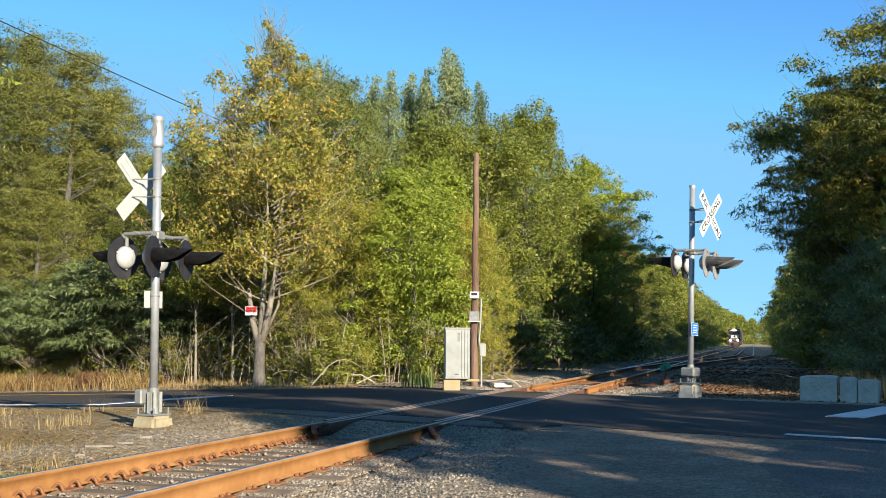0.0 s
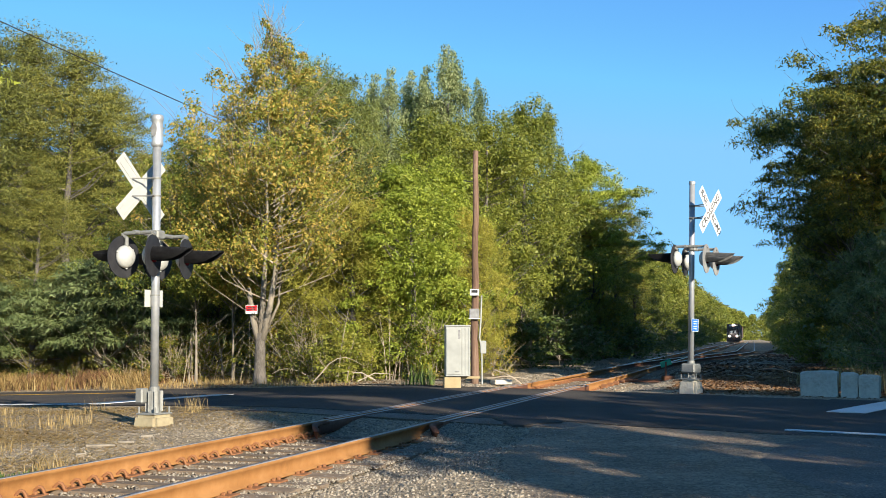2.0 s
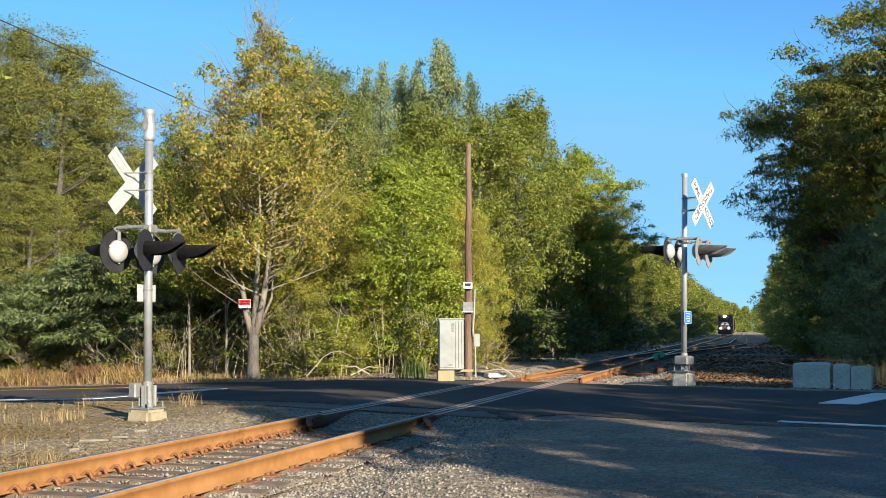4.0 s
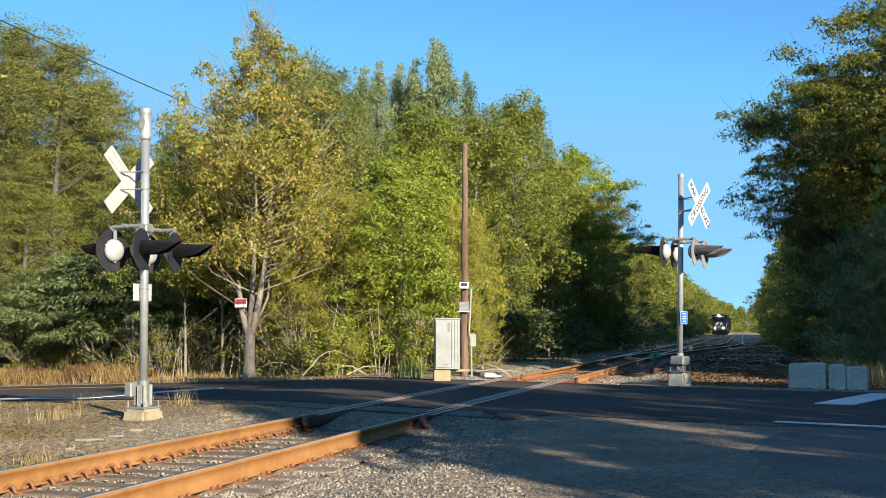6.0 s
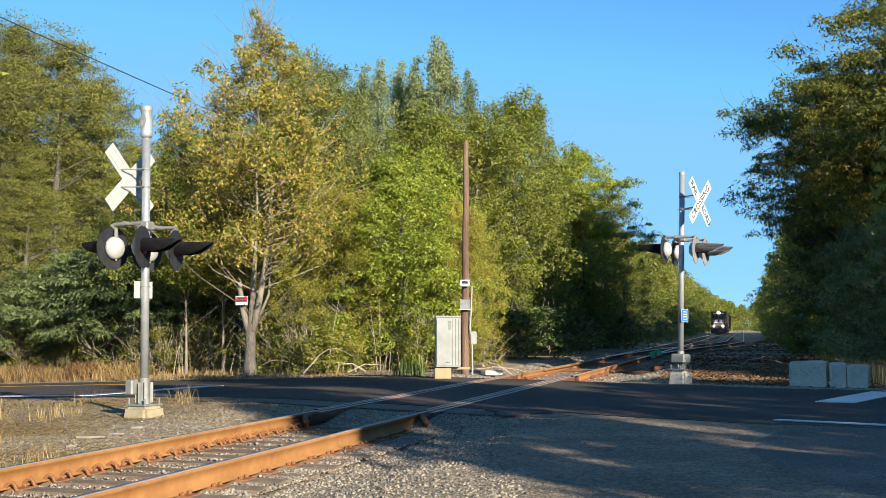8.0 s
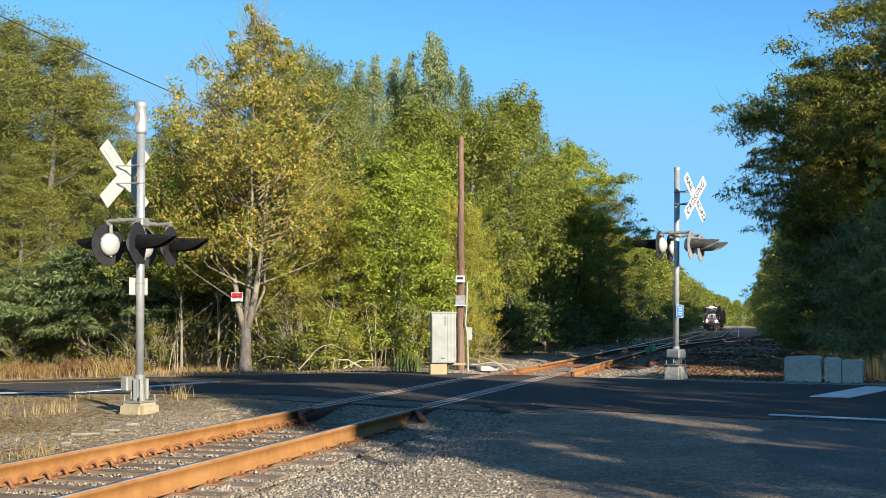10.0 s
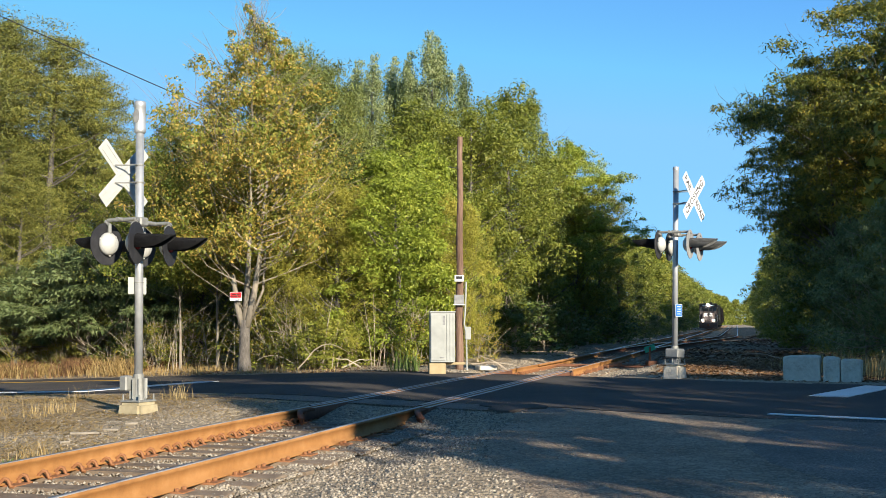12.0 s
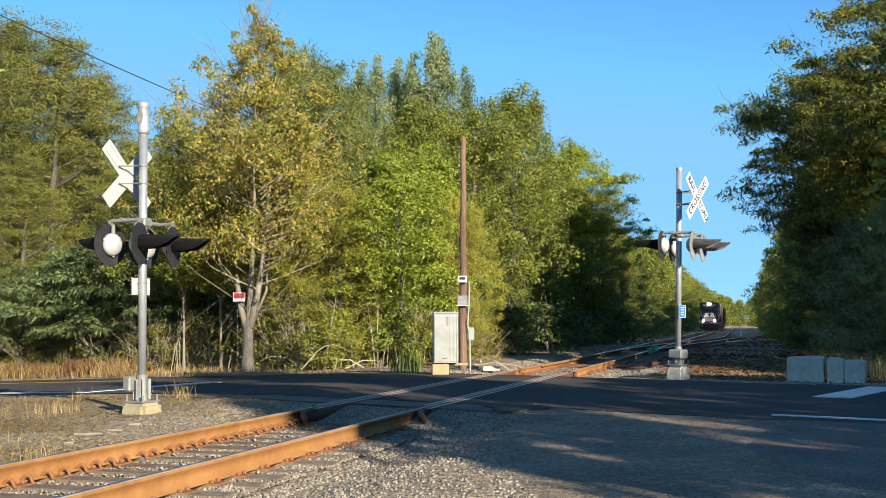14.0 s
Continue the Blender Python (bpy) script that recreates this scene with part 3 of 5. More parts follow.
# ballast stones and scattered gravel
def stones(name, count, place, size, label, parent=None, mat=None, seed=1):
    rs = np.random.RandomState(seed)
    P = place(rs, count)
    n = len(P)
    octa = np.array([(1, 0, 0), (-1, 0, 0), (0, 1, 0), (0, -1, 0), (0, 0, 1), (0, 0, -1)], float)
    of = np.array([(0, 2, 4), (2, 1, 4), (1, 3, 4), (3, 0, 4), (2, 0, 5), (1, 2, 5), (3, 1, 5), (0, 3, 5)])
    s = rs.uniform(size[0], size[1], (n, 1, 1)) * rs.uniform(0.55, 1.2, (n, 1, 3)) * np.array([1, 1, 0.75])
    j = octa[None] * s * rs.uniform(0.7, 1.25, (n, 6, 1))
    a = rs.uniform(0, 6.28, n)
    ca, sa = np.cos(a)[:, None], np.sin(a)[:, None]
    tilt = rs.uniform(-0.6, 0.6, (n, 1))
    x = j[..., 0] * ca - j[..., 1] * sa
    y = j[..., 0] * sa + j[..., 1] * ca
    z = j[..., 2] + tilt * x
    v = np.stack([x, y, z], -1) + P[:, None]
    f = (of[None] + 6 * np.arange(n)[:, None, None]).reshape(-1, 3)
    ob = new(name, raw_mesh(name, v.reshape(-1, 3), f, [mat or M_STONE]))
    return tagged(ob, label, "gravel", kind="stuff")


def by_track(u0, u1, v0, v1, fade=1.0):
    def place(rs, n):
        t = rs.uniform(0, 1, n) ** 1.6
        uu = u0 + (u1 - u0) * t
        vv = v0 + (v1 - v0) * rs.uniform(0, 1, n) ** fade + main_v(uu)
        x, y = U.x * uu + V.x * vv, U.y * uu + V.y * vv
        w = x * ROAD_N[0] + y * ROAD_N[1]
        ok = (w < ROAD_NEAR - 0.55) | (w > ROAD_FAR + 0.3)
        ok &= np.abs(np.abs(vv - main_v(uu)) - GAUGE_HALF) > 0.1
        x, y, vv, uu = x[ok], y[ok], vv[ok], uu[ok]
        z = surf_z(x, y)
        z = np.where(np.abs(vv - main_v(uu)) < 1.35, np.maximum(z, -0.192), z)
        return np.stack([x, y, z], -1)
    return place


stones("ballast", 16000, by_track(4, 15.2, -1.6, 1.6), (0.009, 0.028), "grey crushed-stone ballast between the ties", seed=2)
stones("ballast", 20000, by_track(4.5, 15.6, 1.0, 3.9, 2.0), (0.006, 0.027), "loose grey gravel beside the track", seed=3)
stones("ballast", 6000, by_track(25, 60, -2.4, 2.6), (0.025, 0.05), "pale crushed-stone ballast beyond the road", seed=4)
stones("ballast", 9000, by_track(6, 16, -4.5, -1.1, 0.6), (0.005, 0.02), "fine gravel on the dry verge", seed=6)


def side_place(rs, n):
    uu = rs.uniform(40, 120, n)
    vv = side_v(uu) + rs.uniform(-2.2, 2.6, n)
    return np.stack([U.x * uu + V.x * vv, U.y * uu + V.y * vv, np.full(n, -0.2)], -1)


stones("ballast", 3000, side_place, (0.03, 0.06), "dark ballast under the diverging track", seed=5, mat=M_STONE)


def drive_place(rs, n):
    x = rs.uniform(-0.5, 7, n)
    y = 7.5 + 7 * rs.uniform(0, 1, n) ** 1.3
    u_ = x * U.x + y * U.y
    v_ = x * V.x + y * V.y
    ok = (v_ - main_v(u_) > 1.5) & (x * ROAD_N[0] + y * ROAD_N[1] < ROAD_NEAR)
    x, y = x[ok], y[ok]
    return np.stack([x, y, surf_z(x, y) + np.where(x > 3.4, 0.024, 0.012)], -1)


def spill_place(rs, n):
    """Grit that spreads from the drive over the road's near edge."""
    r = rs.uniform(-11.5, 8, n)
    w = ROAD_NEAR - 0.5 + 1.3 * rs.uniform(0, 1, n) ** 1.8
    x, y = r * ROAD_E[0] + w * ROAD_N[0], r * ROAD_E[1] + w * ROAD_N[1]
    z = np.where(w > ROAD_NEAR, np.maximum(road_z(x, y), -1.1) - 0.01, surf_z(x, y))
    return np.stack([x, y, z], -1)


stones("drive_gravel", 2600, spill_place, (0.003, 0.009), "loose grit spread over the edge of the asphalt", seed=9)
stones("drive_gravel", 7000, drive_place, (0.003, 0.009), "fine gravel trodden into the dirt drive", seed=8)
# ---------------------------------------------------------------- crossing signals
def letters(text, size, mat, parent, m, spread=1.0):
    cu = bpy.data.curves.new("lettering", "FONT")
    cu.body = text
    cu.size = size
    cu.align_x, cu.align_y = "CENTER", "CENTER"
    cu.space_character = spread
    cu.extrude = 0.001
    cu.offset = 0.006
    tmp = bpy.data.objects.new("lettering", cu)
    me = bpy.data.meshes.new_from_object(tmp)
    bpy.data.objects.remove(tmp)
    bpy.data.curves.remove(cu)
    me.materials.append(mat)
    return child("lettering", me, parent, "black capital letters", m)


def flasher(parent, x, y, z, facing, sunlit, arm, yaw=0.0, drop=0.34):
    """A flashing-light unit: facing +1 looks to local -Y, -1 to +Y."""
    turn = arm @ Matrix.Translation((x, y, z)) @ Matrix.Rotation((0 if facing > 0 else math.pi) + radians(yaw), 4, "Z")
    # grey instead of black puts sunlight into the colour of disc and hood
    disc = lathe([(0.305, -0.006), (0.305, 0.006), (0.1, 0.012)], 36, m=Matrix.Rotation(math.pi / 2, 4, "X"))
    d = part("background_disc", disc, M_GREY_LITBLACK if sunlit else M_BLACK, parent, "round black background disc", turn)
    lens = lathe([(0.105, 0.0), (0.1, 0.022), (0.06, 0.04), (0.0, 0.046)], 28, m=Matrix.Rotation(math.pi / 2, 4, "X"))
    part("lens", lens, M_LENS, d, "dark red lens, unlit", Matrix.Translation((0, -0.014, 0)), True)
    # open hood, longer above
    bm = bmesh.new()
    n = 20
    a_in, a_out = [], []
    for i in range(n + 1):
        a = math.pi * (-0.18 + 1.36 * i / n)
        ln = 0.18 + 0.4 * math.sin(math.pi * i / n) ** 0.6
        c, s = math.cos(a), math.sin(a)
        a_in.append(bm.verts.new((0.135 * c, -0.01, 0.135 * s)))
        a_out.append(bm.verts.new((0.125 * c, -ln, 0.125 * s - 0.03 * ln)))
    for i in range(n):
        bm.faces.new((a_in[i], a_in[i + 1], a_out[i + 1], a_out[i]))
    bmesh.ops.solidify(bm, geom=bm.faces[:], thickness=0.004)
    part("hood", bm, M_GREY_LITBLACK if sunlit else M_BLACK, d, "long black sun hood", smooth=True)
    back = lathe([(0.15, 0.0), (0.165, 0.015), (0.165, 0.05), (0.14, 0.09), (0.09, 0.125), (0.0, 0.14)], 28, m=Matrix.Rotation(-math.pi / 2, 4, "X"))
    for k in range(3):
        back = box(0.03, 0.03, 0.035, (0.165 * math.cos(k * 2.1 + 0.4), 0.035, 0.165 * math.sin(k * 2.1 + 0.4)), 0.005, back)
    part("lamp_housing", back, M_SIGNBACK, d, "rounded pale grey lamp housing", Matrix.Translation((0, 0.008, 0)), True)
    part("hanger", tube([(0, 0.06, 0.13), (0, 0.06, drop - 0.07), (0, -0.02, drop - 0.01)], 0.03, 10), M_CAST, d)
    return d


def crossbuck(parent, z, off, lettered):
    """Two crossed blades in front of the mast, on strap brackets."""
    for k, (word, ang) in enumerate((("RAILROAD", -44), ("CROSSING", 44))):
        m = Matrix.Translation((0, -off - 0.012 * k, z)) @ Matrix.Rotation(radians(-ang), 4, "Y")
        bl = part("blade", box(1.22, 0.006, 0.23, (0, 0, 0), 0.002), M_WHITE, parent, "white crossbuck blade, pale grey on the back", m)
        bl.data.materials.append(M_SIGNBACK)
        for p in bl.data.polygons:
            if p.normal.y > 0.5:
                p.material_index = 1
        if lettered:
            if k == 1:
                letters("CROSSING", 0.2, M_BLACK, bl, Matrix.Translation((0, -0.0045, 0)) @ Matrix.Rotation(math.pi / 2, 4, "X"), 1.12)
            else:
                for wd, xx in (("RAIL", -0.37), ("ROAD", 0.37)):
                    letters(wd, 0.19, M_BLACK, bl, Matrix.Translation((xx, -0.0045, 0)) @ Matrix.Rotation(math.pi / 2, 4, "X"), 1.0)
        for dz in (-0.06, 0.06):
            part("stiffener", box(1.1, 0.008, 0.012, (0, 0.008, dz), 0.002), M_SIGNBACK, bl)
    for dz in (-0.13, 0.13):
        bm = tube([(-0.2, -off + 0.01, z + dz), (-0.08, -off * 0.4, z + dz), (-0.075, 0.03, z + dz)], 0.012, 6)
        bm = tube([(0.2, -off + 0.01, z + dz), (0.08, -off * 0.4, z + dz), (0.075, 0.03, z + dz)], 0.012, 6, bm)
        part("bracket", bm, M_CAST, parent)
        part("clamp_band", lathe([(0.066, -0.012), (0.068, 0), (0.066, 0.012)], 20, m=Matrix.Translation((0, 0, z + dz))), M_CAST, parent)


def signal_mast(m, label, top, buck_z, lamp_z, bell, lettered, ped_h, ped_mat, sunlit, plate, arm_turn, lit_pairs):
    t = thing("crossing_signal", m, label, "railroad crossing signal", "crossing signals")
    ped = bmesh.new()
    bmesh.ops.create_cone(ped, cap_ends=True, segments=4, radius1=0.345 if bell else 0.31, radius2=0.29 if bell else 0.25, depth=ped_h + 0.25)
    bmesh.ops.rotate(ped, verts=ped.verts, matrix=Matrix.Rotation(math.pi / 4, 3, "Z"))
    bmesh.ops.bevel(ped, geom=ped.edges[:], offset=0.045, segments=2, affect="EDGES")
    bmesh.ops.translate(ped, verts=ped.verts, vec=(0, 0, (ped_h - 0.25) / 2))
    part("pedestal", ped, ped_mat, t, "weathered concrete pedestal")
    part("base_flange", box(0.36, 0.36, 0.025, (0, 0, ped_h + 0.0125), 0.004), M_CAST, t)
    for i, (a, b) in enumerate(((1, 1), (1, -1), (-1, 1), (-1, -1))):
        part("anchor_bolt", tube([(a * 0.15, b * 0.15, ped_h), (a * 0.15, b * 0.15, ped_h + 0.11)], 0.014, 8), M_CAST, t)
    if not bell:
        part("flange_box", box(0.32, 0.32, 0.2, (0, 0, ped_h + 0.24), 0.03), M_CAST, t, "square cast flange box")
    cast = lathe([(0.11, ped_h + 0.025), (0.088, ped_h + 0.12), (0.078, ped_h + 0.3), (0.075, ped_h + 0.4)], 20)
    ribs = []
    for k in range(8):
        c, s = math.cos(k * math.pi / 4), math.sin(k * math.pi / 4)
        ribs.append(box(0.05, 0.016, 0.3, (0.102 * c, 0.102 * s, ped_h + 0.19), 0.004, None, Matrix.Rotation(k * math.pi / 4, 4, "Z")))
    base = part("base_casting", cast, M_CAST, t, "ribbed cast mast base")
    for rb in ribs:
        part("rib", rb, M_CAST, base)
    if bell:
        part("junction_box", box(0.15, 0.14, 0.22, (0.115, -0.131, ped_h + 0.27), 0.02), M_CAST, t, "grey cable junction box on the base")
    pole_top = top - (0.45 if bell else 0.02)
    part("mast", tube([(0, 0, ped_h + 0.3), (0, 0, pole_top)], 0.06, 24), M_GALV, t, "silver galvanised steel pole", smooth=True)
    if bell:
        b = lathe([(0.07, pole_top - 0.03), (0.088, pole_top), (0.088, pole_top + 0.05), (0.082, pole_top + 0.06), (0.082, top - 0.09), (0.088, top - 0.08), (0.088, top - 0.02), (0.07, top)], 24)
        bo = part("bell_housing", b, M_GALV, t, "silver cylindrical bell housing", smooth=True)
        g = lathe([(0.05, -0.004), (0.055, 0.004), (0.03, 0.006)], 18, m=Matrix.Rotation(math.pi / 2, 4, "X") @ Matrix.Diagonal((1, 1.9, 1, 1)))
        part("bell_opening", g, M_GREY_LITBLACK, bo, "dark oval grille", Matrix.Rotation(radians(95), 4, "Z") @ Matrix.Translation((0, -0.084, pole_top + 0.22)))
    else:
        part("mast_cap", lathe([(0.066, pole_top - 0.05), (0.07, pole_top), (0.06, top)], 20), M_GALV, t)
    crossbuck(t, buck_z, 0.3 if bell else 0.42, lettered)
    arm_z = lamp_z + (0.34 if bell else 0.26)
    arm = Matrix.Rotation(radians(arm_turn), 4, "Z")
    part("crossarm", tube([(-0.52, 0, arm_z), (0.52, 0, arm_z)], 0.032, 12), M_CAST, t, "horizontal lamp crossarm", arm)
    part("arm_clamp", box(0.19, 0.2, 0.13, (0, 0, arm_z), 0.02), M_CAST, t, "", arm)
    for facing, off, yaw in lit_pairs:
        for x in (-0.4, 0.4):
            flasher(t, x, -facing * off, lamp_z, facing, sunlit and facing > 0, arm, yaw, arm_z - lamp_z)
    for x in (-0.4, 0.4):
        part("arm_brace", tube([(x, -lit_pairs[0][1] + 0.02, arm_z), (x, lit_pairs[1][1] - 0.02, arm_z)], 0.028, 8), M_CAST, t, "", arm)
    if plate == "back":
        part("sign_plate", box(0.38, 0.005, 0.25, (-0.04, -0.07, 1.845), 0.002), M_SIGNBACK, t, "back of a small white notice plate")
        part("clamp_band", lathe([(0.066, -0.01), (0.066, 0.01)], 20, m=Matrix.Translation((0, 0, 1.89))), M_CAST, t)
    else:
        p = part("sign_plate", box(0.29, 0.005, 0.27, (0.02, -0.075, 1.42), 0.01), M_WHITE, t, "blue emergency notice plate with white border")
        part("sign_face", box(0.272, 0.003, 0.252, (0.02, -0.08, 1.42), 0.001), M_BLUE, p, "blue sign face")
        for k in range(4):
            part("text_bar", box(0.16 - 0.02 * (k % 2), 0.002, 0.014, (0.02, -0.0825, 1.5 - 0.052 * k), 0), M_WHITE, p)
    return t


def facing(phi):
    """Local -Y turned to the compass bearing phi, measured from +Y to +X."""
    return Matrix.Rotation(math.pi - radians(phi), 4, "Z")


signal_mast(Matrix.Translation((-4.2, 16.17, -0.13)) @ Matrix.Rotation(radians(-0.6), 4, "Y") @ facing(-62),
            "silver crossing signal with bell, crossbuck seen from behind and unlit lamps", 4.57, 3.49, 2.44, True, True, 0.16, M_PEDESTAL, False, "back", 6, ((1, 0.27, -8), (-1, 0.25, 15)))
signal_mast(Matrix.Translation((5.24, 23.42, 0.0)) @ Matrix.Rotation(radians(1.3), 4, "Y") @ facing(130),
            "silver crossing signal with white lettered crossbuck and blue notice", 4.5, 3.83, 2.8, False, True, 0.27, M_CONC, True, "blue", 12, ((1, 0.42, 0), (-1, 0.25, 0)))

# ---------------------------------------------------------------- cabinet, poles, signs, blocks
cab = thing("signal_cabinet", Matrix.Translation((0.31, 25.9, -0.03)) @ Matrix.Rotation(radians(3), 4, "Z") @ Matrix.Diagonal((0.92, 0.82, 1.0, 1)), "pale grey steel signal cabinet on a yellow plinth", "equipment cabinet")
part("plinth", box(0.42, 0.5, 0.3, (-0.1, 0, 0.12), 0.015), M_BOXWOOD, cab, "yellow-tan plinth box")
part("support_rail", box(0.8, 0.06, 0.06, (0.2, -0.1, 0.25), 0.008), M_BOXWOOD, cab)
part("body", box(0.62, 0.66, 1.15, (0.03, 0, 0.86), 0.012), M_CABINET, cab, "grey painted steel body")
part("roof_lip", box(0.66, 0.7, 0.035, (0.03, 0, 1.452), 0.01), M_CABINET, cab)
d = part("door", box(0.36, 0.02, 1.06, (-0.085, -0.342, 0.86), 0.006), M_CABINET, cab, "flat grey door")
part("notice", box(0.06, 0.004, 0.2, (0.06, -0.355, 1.25), 0), M_GREY_LITBLACK, d, "small grey notice")
part("handle", box(0.1, 0.03, 0.025, (0.02, -0.365, 0.4), 0.006), M_GREY_LITBLACK, d, "dark latch handle")
for k in range(3):
    part("rib", box(0.05, 0.018, 1.08, (0.155 + 0.08 * k, -0.337, 0.86), 0.005), M_CABINET, cab)

pole = thing("utility_pole", Matrix.Translation((0.83, 29.0, -0.05)) @ Matrix.Rotation(radians(0.4), 4, "Y"), "weathered brown wooden pole with meter boxes", "utility pole")
pts = [(0.012 * math.sin(i * 1.7), 0.01 * math.cos(i * 2.3), z) for i, z in enumerate(np.linspace(-0.2, 6.15, 12))]
part("post", tube(pts, list(np.linspace(0.112, 0.07, 12)), 14), M_POLE, pole, "weathered brown timber post", smooth=True)
part("meter_box", box(0.24, 0.14, 0.17, (-0.02, -0.17, 2.38), 0.01), M_WHITE, pole, "small white meter box")
part("meter_window", box(0.16, 0.01, 0.07, (-0.02, -0.245, 2.4), 0.002), M_BLACK, pole)
part("sheet_guard", box(0.26, 0.16, 0.26, (-0.02, -0.12, 1.82), 0.01), M_GREY_LITBLACK, pole, "grey metal sheet box")
part("sheet_lip", box(0.3, 0.2, 0.02, (-0.02, -0.12, 1.69), 0.004), M_WHITE, pole)
part("switch_box", box(0.16, 0.14, 0.34, (0.22, -0.06, 0.95), 0.02), M_CABINET, pole, "pale grey switch box")
part("conduit", tube([(0.17, -0.08, 2.3), (0.15, -0.1, 1.6), (0.12, -0.12, 1.2), (0.18, -0.1, 0.9), (0.2, -0.08, -0.1)], 0.022, 8), M_CABINET, pole, "pale conduit down the post")
part("guy_rung", tube([(-0.3, 0, 5.35), (0, -0.02, 5.3)], 0.015, 6), M_CABLE, pole)
slab = tagged(part("concrete_slab", box(0.5, 0.35, 0.12, (0, 0, 0.03), 0.02), M_CONC, None, m=pose(1.55, 29.3, -0.05, 0, 0, 20)), "small weathered concrete slab beside the pole", "concrete slab")

far_pole = thing("utility_pole", Matrix.Translation(uv(72, -7.4, -0.25)), "slim dark wooden pole beside the track", "utility pole")
part("post", tube([(0, 0, -0.1), (0, 0, 4.2)], [0.12, 0.09], 10), M_POLE, far_pole)
part("crossarm", box(0.5, 0.1, 0.1, (0, -0.1, 3.95), 0.01), M_POLE, far_pole)
part("marker_plate", box(0.2, 0.02, 0.12, (0, -0.13, 2.1), 0.005), M_WHITE, far_pole)

# overhead cable
def cable(a, b, sag, r):
    a, b = Vector(a), Vector(b)
    return [a.lerp(b, t) - Vector((0, 0, sag * 4 * t * (1 - t))) for t in np.linspace(0, 1, 24)]


cab_pts = cable((-19.0, 22.0, 12.25), (-7.1, 39.5, 8.6), 0.12, 0.012)
tagged(part("overhead_cable", tube(cab_pts, 0.016, 6), M_CABLE, None), "thin black overhead cable running into the trees", "cable")


def concrete_block(m, length, seed, label, high=0.56):
    bm = box(length, 0.5, high, (0, 0, high / 2), 0.0)
    bmesh.ops.subdivide_edges(bm, edges=bm.edges[:], cuts=5, use_grid_fill=True)
    rs = random.Random(seed)
    for vtx in bm.verts:
        c = vtx.co
        nrm = noise.noise(Vector((c.x * 3 + seed, c.y * 3, c.z * 3))) * 0.07 + noise.noise(Vector((c.x * 9 + seed, c.y * 9, c.z * 9))) * 0.04
        edge = (abs(c.x) > length / 2 - 0.02) + (abs(c.y) > 0.23) + (c.z > high - 0.02)
        if edge >= 2:
            c.x *= 0.975
            c.y *= 0.95
            c.z -= 0.025
        vtx.co = c * (1 + nrm * 0.6)
    t = tagged(part("concrete_block", bm, M_CONC, None, m=m), label, "concrete block", "concrete road blocks")
    return t


concrete_block(pose(7.58, 22.3, -0.07, 0, 0, -22), 0.72, 3, "weathered grey concrete barrier block with chipped edges")
concrete_block(pose(8.1, 22.05, -0.08, 0, 0.5, -24), 0.32, 9, "short grey concrete block, stained, with a chipped corner", 0.55)
concrete_block(pose(8.43, 21.9, -0.08, 0, 2, -27), 0.38, 14, "short grey concrete block, lower and worn round", 0.51)

# red notice on the forked tree
sign = thing("notice_sign", pose(-5.67, 32.68, 0, 0, 0, -6), "small red and white notice nailed to a forked tree", "sign")
plate = part("sign_plate", box(0.36, 0.012, 0.26, (0, 0, 1.97), 0.004), M_WHITE, sign, "white notice board")
part("nail", box(0.02, 0.24, 0.02, (0, 0.12, 2.03), 0.002), M_DARKRUST_SHADE, sign)
part("sign_face", box(0.33, 0.006, 0.16, (0, -0.008, 2.005), 0.001), M_RED, plate, "red upper panel")
for k in range(2):
    part("text_bar", box(0.24, 0.003, 0.03, (0, -0.0125, 2.03 - 0.055 * k), 0), M_BLACK, plate)

# switch stand target
sw = thing("switch_stand", Matrix.Translation(uv(34.2, main_v(34.2) + 2.1, -0.2)), "low switch stand with a green target", "switch stand")
part("target", box(0.34, 0.015, 0.18, (0, 0, 0.58), 0.004, None, Matrix.Rotation(radians(-20), 4, "Y")), M_GREEN, sw, "green metal target plate")
part("spindle", tube([(0, 0, 0), (0, 0, 0.62)], 0.03, 8), M_DARKRUST_SHADE, sw)
part("stand_body", box(0.3, 0.5, 0.22, (0.05, 0, 0.1), 0.03), M_DARKRUST_SHADE, sw, "dark rusty stand casting")
part("lever", tube([(0.1, 0.2, 0.15), (0.5, 0.5, 0.1)], 0.025, 6), M_DARKRUST_SHADE, sw)
